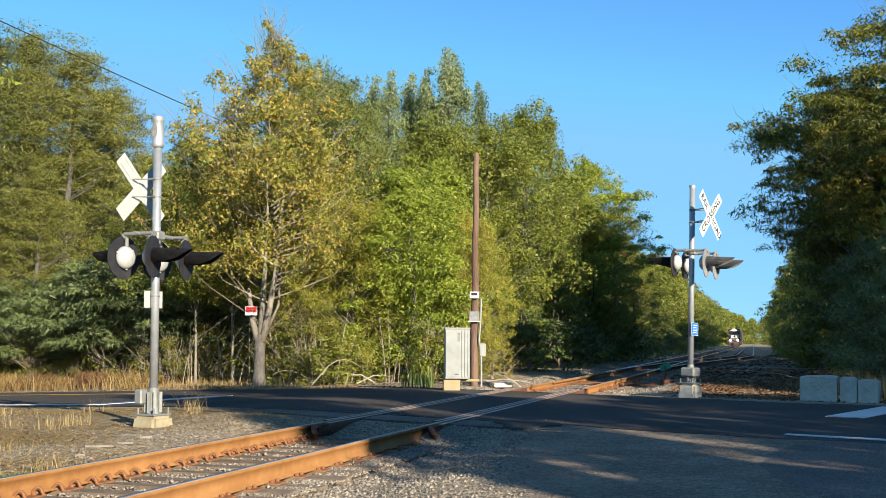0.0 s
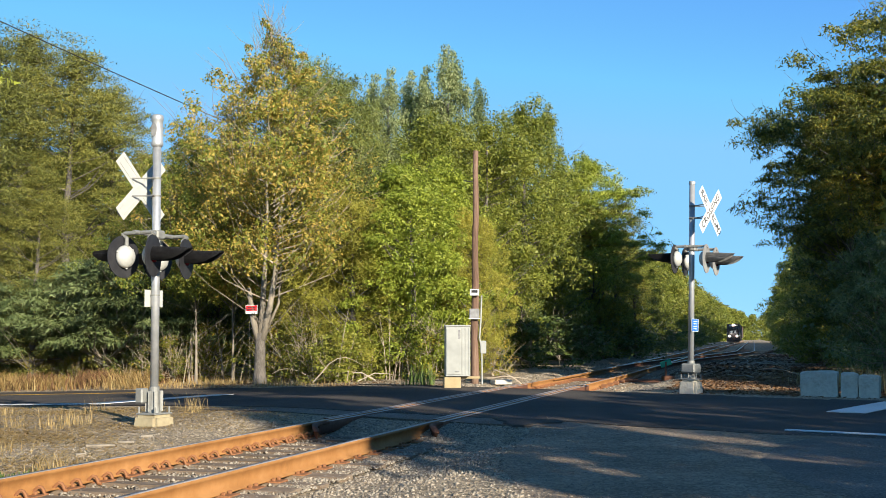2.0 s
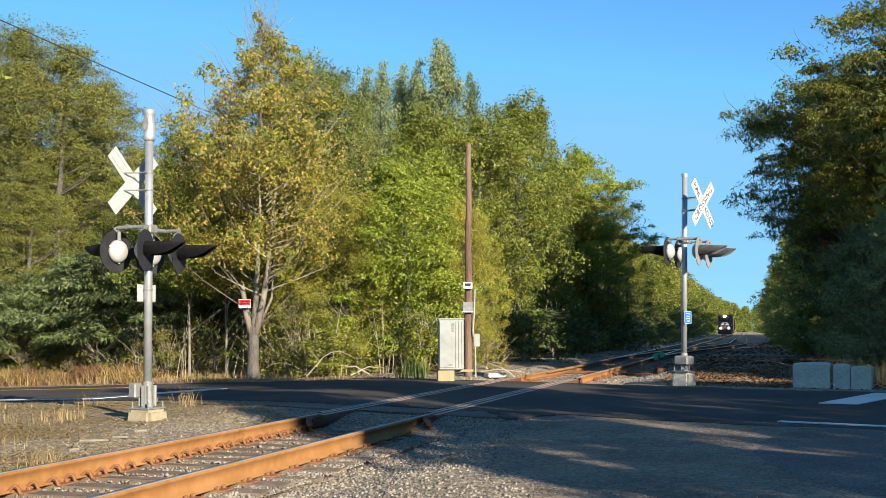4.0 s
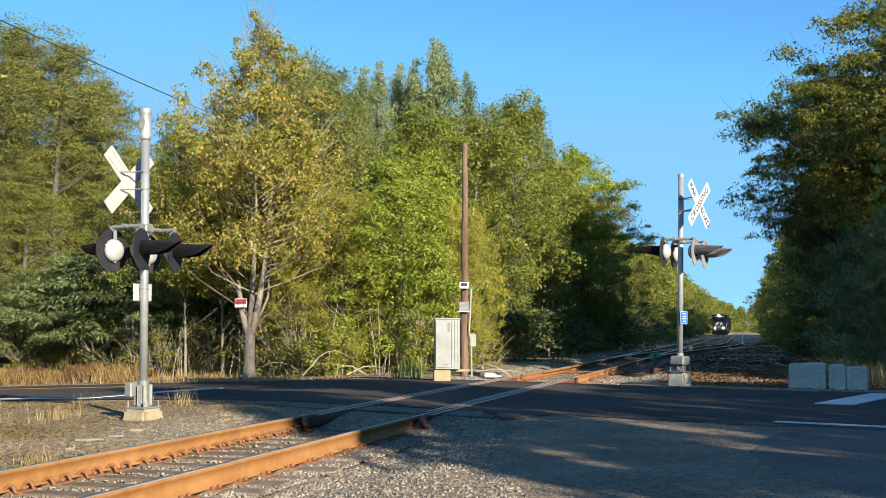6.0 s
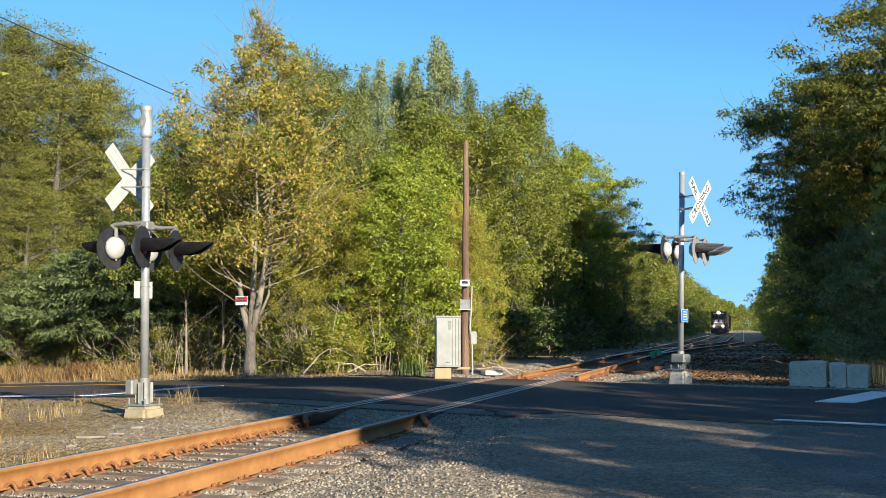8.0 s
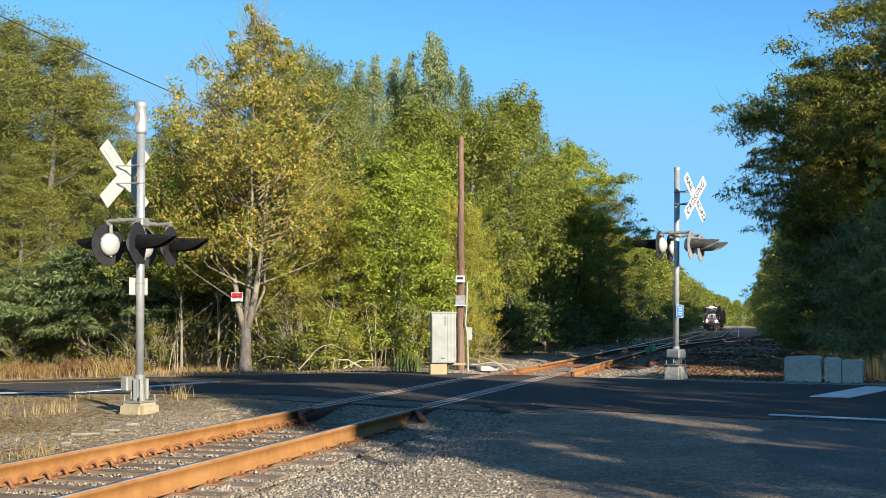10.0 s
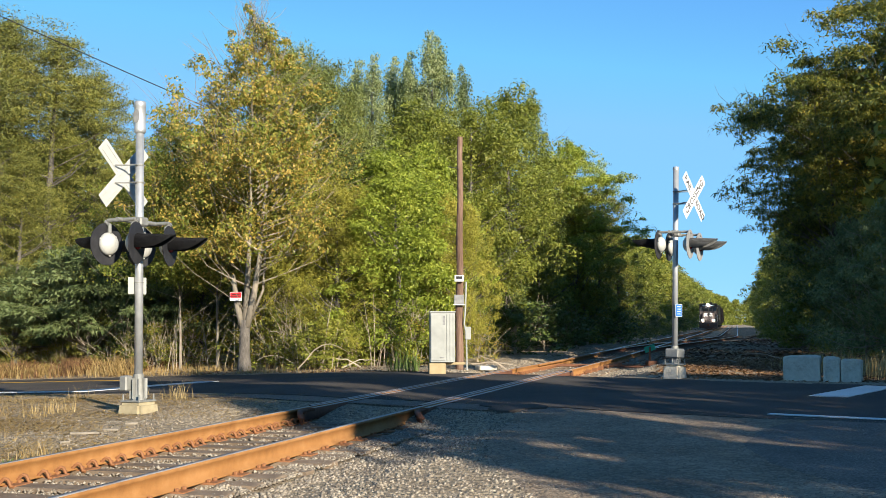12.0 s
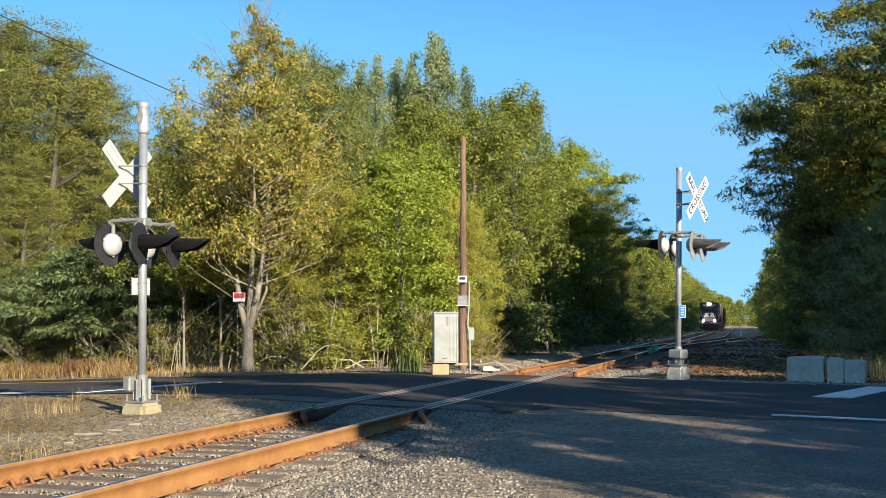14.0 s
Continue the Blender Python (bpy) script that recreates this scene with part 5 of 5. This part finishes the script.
# unseen second row behind the belt, added to throw shade across the track
for i, u in enumerate(range(52, 300, 13)):
    p = uv(u, 11.5 + (i % 3) * 1.4)
    plant("far", p.x, p.y, 15.2 + (i % 4) * 0.6, u * 47, 1.15, group="trees along the track")
for u in range(42, 130, 7):
    p = uv(u, 3.6 + rs.uniform(-0.5, 0.6))
    plant("shrub", p.x, p.y, rs.uniform(1.6, 2.6), rs.uniform(0, 360), 1.2, group="trackside shrubs")

# unseen trees behind the viewer and to the right, added to shade crossing and track
for key, x, y, h, wide in (("far", 16.9, -7.5, 15.4, 0.57), ("far", 13.2, -8.6, 13.6, 0.56), ("far", 20.3, -5.5, 11.2, 0.8), ("far", 24.5, -7.0, 12.5, 1.0), ("far", 27.0, -2.0, 12.0, 1.0),
                           ("far", 32.0, 1.0, 12.5, 1.2), ("far", 20.0, 15.5, 13.2, 0.9), ("far", 24.0, 19.5, 14.6, 0.85), ("far", 24.5, 10.0, 12.6, 0.8), ("far", 16.9, 34.2, 12.0, 0.78)):
    plant(key, x, y, h, x * 40, wide, "unseen leafy green tree placed for its shade", group="trees beside the drive")
for u, v, h, key in ((47, 4.6, 10.2, "walnut"), (46, 3.9, 11.4, "walnut"), (49, 4.4, 12.0, "walnut"), (43.5, 6.6, 9.0, "walnut"), (38.5, 4.1, 4.4, "silver"), (36.5, 4.6, 4.8, "silver")):
    p = uv(u, v)
    plant(key, p.x, p.y, h, u * 30, 1.0, group="trees along the track")

# a leafy branch end reaching in from a tree beside the verge
plant("heaven", -8.75, 14.6, 9.1, 40, 0.92, group="trees beside the drive")

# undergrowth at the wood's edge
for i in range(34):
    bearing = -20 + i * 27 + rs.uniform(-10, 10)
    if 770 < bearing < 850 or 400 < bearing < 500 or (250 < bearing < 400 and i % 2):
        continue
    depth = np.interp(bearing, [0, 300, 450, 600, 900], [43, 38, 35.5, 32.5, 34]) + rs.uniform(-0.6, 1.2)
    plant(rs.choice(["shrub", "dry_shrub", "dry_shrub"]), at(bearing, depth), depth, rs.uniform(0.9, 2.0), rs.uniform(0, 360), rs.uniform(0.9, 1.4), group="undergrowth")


def forked_trunk(x, y):
    """The thick grey lower trunk of the autumn tree, forking into pale stems, one broken off."""
    z = gz_at(x, y)
    t = thing("tree", Matrix.Translation((x, y, z)), "grey forked tree trunk with pale bare limbs", "tree", "wood beyond the road")
    part("trunk", tube([(0.02, 0, -0.3), (0.0, 0, 0.05), (-0.01, 0, 0.5), (0.0, 0, 1.0), (0.0, 0, 1.5)], [0.31, 0.215, 0.165, 0.155, 0.14], 14), M_BARK, t, "rough grey lower trunk", smooth=True)
    for pts, rad in (([(-0.05, 0, 1.25), (-0.22, -0.02, 1.9), (-0.3, 0, 2.4), (-0.36, 0, 2.85)], [0.11, 0.09, 0.08, 0.05]),
                     ([(0.0, 0, 1.3), (0.06, 0, 2.4), (0.1, 0.05, 3.6), (0.14, 0.1, 5.6)], [0.11, 0.085, 0.065, 0.03]),
                     ([(0.06, -0.02, 1.3), (0.26, -0.06, 2.2), (0.42, -0.08, 3.2), (0.5, 0, 4.6), (0.7, 0, 6.2)], [0.12, 0.095, 0.075, 0.05, 0.02]),
                     ([(0.1, 0.1, 1.4), (0.5, 0.2, 2.4), (0.62, 0.2, 4.4)], [0.05, 0.04, 0.02])):
        part("limb", tube(pts, rad, 10), M_PALEBARK, t, "pale upright limb", smooth=True)
    rb = random.Random(5)
    for k in range(26):
        z0 = 2.4 + 0.17 * k
        ln = rb.uniform(0.8, 2.4)
        lift = rb.uniform(0.5, 1.1)
        side = 1 if k % 7 else -1
        pts = [(0.35, -0.06, z0), (0.35 + side * ln * 0.4, -0.25, z0 + lift * 0.35), (0.35 + side * ln * 0.8, -0.3, z0 + lift * 0.75), (0.35 + side * ln, -0.3 + rb.uniform(-0.2, 0.2), z0 + lift * 1.3)]
        part("bare_branch", tube(pts, [0.026, 0.018, 0.011, 0.004], 6), M_TWIG, t, "thin bare pale branch")
        pts2 = [pts[1], (pts[1][0] + side * 0.4, -0.4, pts[1][2] + 0.5), (pts[1][0] + side * 0.6, -0.45, pts[1][2] + 1.1)]
        part("bare_branch", tube(pts2, [0.013, 0.008, 0.003], 5), M_TWIG, t, "thin bare pale branch")
    return t


def gz_at(x, y):
    return float(surf_z(x, y))


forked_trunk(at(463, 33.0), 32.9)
# ---------------------------------------------------------------- grass, litter, fallen wood
def blades(name, P, height, width, lean, mat, label, category="grass", seed=1, flatness=0.0):
    """Thin bent blades at the points P, two triangles and a tip each."""
    rs = np.random.RandomState(seed)
    n = len(P)
    a = rs.uniform(0, 6.28, n)
    h = rs.uniform(0.4, 1.25, n) * height * (0.8 + 0.7 * rough_noise(P[:, 0], P[:, 1], 1.1, seed + 50))
    out = rs.uniform(0.2, 1.0, n) * lean * h
    d = np.stack([np.cos(a), np.sin(a), np.zeros(n)], -1)
    s = np.stack([-np.sin(a), np.cos(a), np.zeros(n)], -1) * (width / 2)
    up = np.array([0, 0, 1.0])
    zs = (1 - flatness)
    mid = P + d * (out * 0.35)[:, None] + up * (h * 0.55 * zs)[:, None]
    tip = P + d * out[:, None] + up * (h * zs)[:, None]
    v = np.stack([P - s, P + s, mid + s * 0.8, mid - s * 0.8, tip], 1).reshape(-1, 3)
    b = np.arange(n)[:, None] * 5
    f = np.concatenate([b + [0, 1, 2], b + [0, 2, 3], b + [3, 2, 4]], 1).reshape(-1, 3)
    ob = new(name, raw_mesh(name, v, f, [mat]))
    return tagged(ob, label, category, kind="stuff")


def scatter(rs, n, x0, x1, y0, y1, ok=None, clump=0.0, centres=60):
    if clump:
        c = np.stack([rs.uniform(x0, x1, centres), rs.uniform(y0, y1, centres)], -1)
        p = c[rs.randint(centres, size=n)] + rs.normal(0, clump, (n, 2))
    else:
        p = np.stack([rs.uniform(x0, x1, n), rs.uniform(y0, y1, n)], -1)
    x, y = p[:, 0], p[:, 1]
    if ok is not None:
        m = ok(x, y)
        x, y = x[m], y[m]
    return np.stack([x, y, surf_z(x, y)], -1)


def off_road(x, y):
    w = x * ROAD_N[0] + y * ROAD_N[1]
    return (w < ROAD_NEAR - 0.25) | (w > ROAD_FAR + 0.25)


def left_verge(x, y):
    u_, v_ = x * U.x + y * U.y, x * V.x + y * V.y
    return off_road(x, y) & (v_ < main_v(u_) - 1.5) & (x * ROAD_N[0] + y * ROAD_N[1] < 15)


def far_bank(x, y):
    w = x * ROAD_N[0] + y * ROAD_N[1]
    u_, v_ = x * U.x + y * U.y, x * V.x + y * V.y
    return (w > ROAD_FAR + 0.25) & (w < ROAD_FAR + 7) & (v_ < main_v(u_) - 2.5)


g = np.random.RandomState(77)
blades("dry_grass", scatter(g, 26000, -24, -8.6, 29, 46, lambda x, y: far_bank(x, y) & (x / y < -0.26), 0.55, 200), 0.55, 0.024, 1.5, L_STRAW, "tall golden dry grass on the road bank", seed=1)
blades("dry_grass", scatter(g, 3500, -11, -3.0, 27, 38, far_bank, 0.4, 90), 0.28, 0.016, 0.7, L_STRAW, "short dry grass along the wood's edge", seed=2)
blades("straw", scatter(g, 36000, -9, -1.5, 8, 24, left_verge, 0.5, 150), 0.24, 0.019, 1.3, L_STRAW, "flattened straw and dry stalks on the verge", seed=3, flatness=0.88)
blades("dry_grass", scatter(g, 380, -7.2, -3.6, 9, 21, left_verge, 0.1, 14), 0.26, 0.006, 1.1, L_STRAW, "thin dry grass tufts on the verge", seed=4)
for tuft_x, tuft_y, tuft_n, tuft_h, spread in ((-5.57, 16.5, 70, 0.42, 0.17), (-3.85, 11.0, 90, 0.3, 0.12), (-7.4, 18.6, 60, 0.3, 0.3), (-5.0, 12.6, 50, 0.22, 0.16), (-6.3, 14.6, 40, 0.34, 0.2), (-4.6, 10.4, 60, 0.22, 0.15)):
    q = g.normal(0, spread, (tuft_n, 2)) + (tuft_x, tuft_y)
    blades("dry_tuft", np.stack([q[:, 0], q[:, 1], surf_z(q[:, 0], q[:, 1])], -1), tuft_h, 0.007, 0.8, L_STRAW, "pale dry grass tuft on the gravelly verge", seed=int(tuft_n))
blades("green_weed", scatter(g, 500, -4.75, -3.95, 9.2, 10.6, left_verge, 0.12, 7), 0.17, 0.022, 0.8, L_WEED, "small green weeds beside the rail", seed=5)
blades("roadside_grass", scatter(g, 110, -0.9, -0.3, 27.5, 30.0, far_bank, 0.12, 8), 0.75, 0.02, 0.35, L_WEED, "green reedy grass beside the cabinet", seed=6)
blades("dry_grass", scatter(g, 2600, 9.2, 13.5, 22.5, 30, off_road, 0.3, 40), 0.55, 0.016, 0.5, L_STRAW, "dry grass behind the concrete blocks", seed=7)
blades("leaf_litter", scatter(g, 16000, 3.5, 16, 22.5, 50, lambda x, y: off_road(x, y) & (x * V.x + y * V.y > -2.2), 0.5, 160), 0.08, 0.055, 1.5, L_LITTER, "brown leaf litter and bark on the embankment", "leaf litter", seed=8, flatness=0.7)
blades("leaf_litter", scatter(g, 9000, -14, 3, 27, 42, far_bank, 0.6, 200), 0.07, 0.06, 1.6, L_LITTER, "brown leaf litter under the wood's edge", "leaf litter", seed=9, flatness=0.7)
blades("leaf_litter", scatter(g, 11000, 6.0, 11.5, 22.6, 36, lambda x, y: off_road(x, y) & (x * V.x + y * V.y > -2.0), 0.7, 90), 0.1, 0.075, 1.5, L_LITTER, "drift of red-brown leaves and bark beside the track", "leaf litter", seed=12, flatness=0.6)


def track_bank(x, y):
    u_, v_ = x * U.x + y * U.y, x * V.x + y * V.y
    return (v_ > side_v(u_) + 1.6) & (v_ < 4.5) & (u_ > 34)


blades("leaf_litter", scatter(g, 20000, 6, 36, 32, 110, track_bank, 1.6, 120), 0.22, 0.16, 1.5, L_LITTER, "dark brown leaf litter and twigs along the track", "leaf litter", seed=13, flatness=0.75)
blades("rust_weed", scatter(g, 3500, -14.5, -8.5, 36, 42, far_bank, 0.35, 22), 0.5, 0.04, 0.6, L_LITTER, "reddish dry weeds among the grass", "weed", seed=10)


def branch(points, r, label, mat, name="fallen_branch", cat="branch"):
    n = len(points)
    bm = tube(points, list(np.linspace(r, r * 0.25, n)), 6)
    return tagged(part(name, bm, mat, None), label, cat, "fallen branches")


def gz(x, y):
    return float(surf_z(x, y))


fb = random.Random(91)
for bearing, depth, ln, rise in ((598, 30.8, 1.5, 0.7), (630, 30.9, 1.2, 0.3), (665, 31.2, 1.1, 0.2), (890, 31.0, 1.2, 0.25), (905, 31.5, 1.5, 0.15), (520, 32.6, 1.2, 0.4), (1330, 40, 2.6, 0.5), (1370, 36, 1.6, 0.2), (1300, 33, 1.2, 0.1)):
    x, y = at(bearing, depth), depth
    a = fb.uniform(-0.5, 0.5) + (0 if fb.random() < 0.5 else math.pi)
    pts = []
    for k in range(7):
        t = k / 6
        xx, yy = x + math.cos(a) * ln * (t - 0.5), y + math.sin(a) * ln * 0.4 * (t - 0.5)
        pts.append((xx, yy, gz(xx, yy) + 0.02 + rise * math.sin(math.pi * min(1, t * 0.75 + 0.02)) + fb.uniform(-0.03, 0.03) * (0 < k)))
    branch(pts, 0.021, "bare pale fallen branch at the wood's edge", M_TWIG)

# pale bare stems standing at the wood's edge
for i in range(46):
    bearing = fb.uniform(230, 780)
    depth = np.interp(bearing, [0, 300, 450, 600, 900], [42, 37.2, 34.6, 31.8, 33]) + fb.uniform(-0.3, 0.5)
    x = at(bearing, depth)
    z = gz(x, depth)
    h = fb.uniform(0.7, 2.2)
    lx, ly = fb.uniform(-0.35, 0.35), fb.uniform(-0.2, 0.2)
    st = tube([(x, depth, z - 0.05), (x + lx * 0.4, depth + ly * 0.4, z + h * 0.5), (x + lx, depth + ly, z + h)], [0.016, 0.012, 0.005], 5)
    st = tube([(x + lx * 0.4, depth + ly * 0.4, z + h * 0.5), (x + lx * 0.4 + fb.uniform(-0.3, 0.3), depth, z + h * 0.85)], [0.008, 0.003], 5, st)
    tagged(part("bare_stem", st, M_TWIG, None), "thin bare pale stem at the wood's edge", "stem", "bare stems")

# broken asphalt patch beside the track
pm = bmesh.new()
ring = []
for k in range(22):
    a = 2 * math.pi * k / 22
    r = 1 + 0.3 * math.sin(3 * a + 1) + fb.uniform(-0.15, 0.15)
    ring.append(pm.verts.new((0.42 * r * math.cos(a), 0.62 * r * math.sin(a), 0.012)))
pm.faces.new(ring)
ext = bmesh.ops.extrude_face_region(pm, geom=pm.faces[:])
for e in ext["geom"]:
    if isinstance(e, bmesh.types.BMVert):
        e.co.z -= 0.03
bmesh.ops.recalc_face_normals(pm, faces=pm.faces[:])
tagged(part("asphalt_patch", pm, M_ASPHALT, None, m=Matrix.Translation((1.15, 15.4, gz(1.15, 15.4) + 0.02))), "dark broken asphalt patch beside the track", "asphalt patch")

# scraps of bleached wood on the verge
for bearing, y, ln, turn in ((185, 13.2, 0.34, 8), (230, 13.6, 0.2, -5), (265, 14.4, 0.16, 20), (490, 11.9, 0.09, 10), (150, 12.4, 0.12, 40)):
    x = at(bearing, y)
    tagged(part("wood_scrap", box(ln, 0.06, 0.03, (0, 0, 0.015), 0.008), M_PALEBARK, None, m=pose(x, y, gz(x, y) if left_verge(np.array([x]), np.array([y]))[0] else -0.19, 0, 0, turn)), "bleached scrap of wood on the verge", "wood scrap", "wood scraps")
# ---------------------------------------------------------------- train
M_LOCO = material("loco_paint", [(0.035, 0.028, 0.026), (0.065, 0.05, 0.046), (0.1, 0.08, 0.072)], 3, 8, 0.5, scale2=0.8)
M_GLASS = material("cab_glass", [(0.02, 0.025, 0.03), (0.03, 0.035, 0.04)], 3, 2, 0.08, spec=0.8)
M_HEAD = lamp_material("headlight", (1.0, 0.95, 0.85), 60.0)
M_TAN = material("tan_car", [(0.22, 0.18, 0.12), (0.3, 0.25, 0.18)], 2, 8, 0.7)
M_BOXCAR = material("boxcar_brown", [(0.05, 0.025, 0.02), (0.09, 0.045, 0.035)], 2, 8, 0.7)


def truck(parent, y):
    t = part("truck_frame", box(2.4, 2.6, 0.35, (0, y, 0.55), 0.05), M_BLACK, parent)
    for dy in (-0.9, 0.9):
        for sx in (-1, 1):
            w = lathe([(0.5, -0.06), (0.5, 0.06), (0.46, 0.07)], 20, m=Matrix.Translation((sx * 0.76, y + dy, 0.5)) @ Matrix.Rotation(math.pi / 2, 4, "Y"))
            part("wheel", w, M_STEEL, t)


def locomotive():
    t = thing("locomotive", Matrix(), "dark diesel locomotive with three bright headlights", "locomotive")
    part("frame", box(3.0, 18.6, 0.35, (0, 9.5, 1.25), 0.04), M_LOCO, t)
    pil = box(2.9, 0.25, 0.95, (0, 0.15, 0.72), 0.05)
    part("pilot", pil, M_LOCO, t, "dark snowplough pilot")
    part("coupler", box(0.35, 0.6, 0.35, (0, -0.25, 0.85), 0.06), M_DARKRUST_SHADE, t)
    part("nose", box(2.0, 1.7, 1.45, (0, 1.75, 2.15), 0.18), M_LOCO, t, "short low nose")
    for k in range(6):
        part("nose_stripe", box(1.5 - 0.06 * k, 0.02, 0.05, (0, 0.888, 2.3 + 0.1 * k), 0.004), M_WHITE, t, "white nose stripe")
    part("nose_emblem", box(0.3, 0.02, 0.5, (0.05, 0.872, 2.55), 0.005, None, Matrix.Rotation(radians(22), 4, "Y")), M_BLACK, t, "slanting black emblem over the stripes")
    cabm = part("cab", box(3.0, 2.4, 2.2, (0, 3.75, 2.95), 0.1), M_LOCO, t, "dark driving cab")
    roof = box(3.05, 2.6, 0.5, (0, 3.75, 4.2), 0.2)
    part("cab_roof", roof, M_LOCO, t)
    for x, wd in ((-1.05, 0.55), (-0.36, 0.62), (0.36, 0.62), (1.05, 0.55)):
        part("windscreen", box(wd, 0.03, 0.62, (x, 2.54, 3.45), 0.02), M_GLASS, cabm, "dark glass windscreen")
    for sx in (-1, 1):
        part("side_window", box(0.03, 1.2, 0.6, (sx * 1.51, 3.75, 3.4), 0.02), M_GLASS, cabm)
        part("number_board", box(0.55, 0.05, 0.28, (sx * 0.72, 2.5, 4.12), 0.02), M_WHITE, cabm, "pale number board")
        part("handrail", tube([(sx * 1.45, 0.2, 1.4), (sx * 1.45, 0.2, 2.4), (sx * 1.45, 2.4, 2.4)], 0.025, 6), M_WHITE, t)
        for yy in np.arange(5.5, 18.5, 1.6):
            part("stanchion", tube([(sx * 1.48, yy, 1.4), (sx * 1.48, yy, 2.35)], 0.022, 6), M_LOCO, t)
        part("walkway_rail", tube([(sx * 1.48, 5.2, 2.35), (sx * 1.48, 18.6, 2.35)], 0.025, 6), M_LOCO, t)
        dl = lathe([(0.16, 0), (0.15, 0.05)], 20, m=Matrix.Translation((sx * 0.85, 0.1, 1.62)) @ Matrix.Rotation(math.pi / 2, 4, "X"))
        part("ditch_light", dl, M_HEAD, t, "bright white ditch light")
        part("step_well", box(0.35, 0.9, 0.8, (sx * 1.3, 0.8, 0.75), 0.03), M_LOCO, t)
    hd = lathe([(0.17, 0), (0.16, 0.05)], 20, m=Matrix.Translation((-0.14, 2.47, 4.2)) @ Matrix.Rotation(math.pi / 2, 4, "X"))
    hd = lathe([(0.17, 0), (0.16, 0.05)], 20, hd, Matrix.Translation((0.14, 2.47, 4.2)) @ Matrix.Rotation(math.pi / 2, 4, "X"))
    part("headlight", hd, M_HEAD, t, "bright twin headlight over the cab windows")
    hood = box(1.9, 13.2, 2.5, (0, 11.7, 2.65), 0.15)
    for k in range(4):
        hood = lathe([(0.6, 0), (0.6, 0.18), (0.5, 0.2)], 20, hood, Matrix.Translation((0, 12.2 + 1.5 * k, 3.88)))
    part("long_hood", hood, M_LOCO, t, "long engine hood with roof fans")
    part("horn", box(0.4, 0.5, 0.25, (0.4, 4.6, 4.55), 0.03), M_LOCO, t)
    part("fuel_tank", box(2.7, 4.2, 0.8, (0, 9.5, 0.75), 0.15), M_BLACK, t)
    truck(t, 3.6)
    truck(t, 15.4)
    return t


def freight_car(name, label, mat, length, height, hopper):
    t = thing(name, Matrix(), label, "freight car", "freight cars")
    bm = box(2.95, length - 0.8, height - 1.2, (0, length / 2, 1.2 + (height - 1.2) / 2), 0.08)
    part("body", bm, mat, t)
    for yy in np.arange(0.9, length - 0.5, 1.1):
        for sx in (-1, 1):
            part("side_rib", box(0.08, 0.12, height - 1.3, (sx * 1.5, yy, 1.2 + (height - 1.2) / 2), 0.01), mat, t)
    part("end_ladder", box(0.4, 0.06, height - 1.5, (1.1, 0.36, 1.3 + (height - 1.2) / 2), 0.01), M_BLACK, t)
    part("underframe", box(2.4, length - 0.4, 0.3, (0, length / 2, 1.05), 0.03), M_BLACK, t)
    if hopper:
        part("load", box(2.6, length - 1.4, 0.3, (0, length / 2, height), 0.12), M_BLACK, t)
    truck(t, 2.3)
    truck(t, length - 2.3)
    return t


loco = locomotive()
cars = [(freight_car("hopper_car", "tan covered hopper car behind the locomotive", M_TAN, 15.5, 4.5, False), 19.6),
        (freight_car("box_car", "brown box car in the train", M_BOXCAR, 16.5, 4.4, False), 35.6),
        (freight_car("hopper_car", "dark open hopper car in the train", M_LOCO, 15.0, 4.0, True), 52.6),
        (freight_car("box_car", "dark brown box car in the train", M_BOXCAR, 16.5, 4.4, False), 68.1)]
parked = freight_car("tank_car", "distant dark brown freight car standing on the other track", M_BOXCAR, 15.0, 4.2, False)
parked.matrix_basis = Matrix.Translation(uv(640, side_v(640.0))) @ Matrix.Rotation(-TRACK_AZ, 4, "Z")
FRONT_START, FRONT_END = 284.0, 173.0


def motions():
    """The train rolls towards the crossing at a steady slow pace."""
    for ob, back in [(loco, 0.0)] + cars:
        rows = []
        for t in (0.0, 3.5, 7.0, 10.5, 14.0):
            u = FRONT_START + (FRONT_END - FRONT_START) * t / 14.0 + back
            p = uv(u, main_v(u))
            rows.append((t, Matrix.Translation(p) @ Matrix.Rotation(-TRACK_AZ, 4, "Z")))
        walk(ob, rows)


motions()
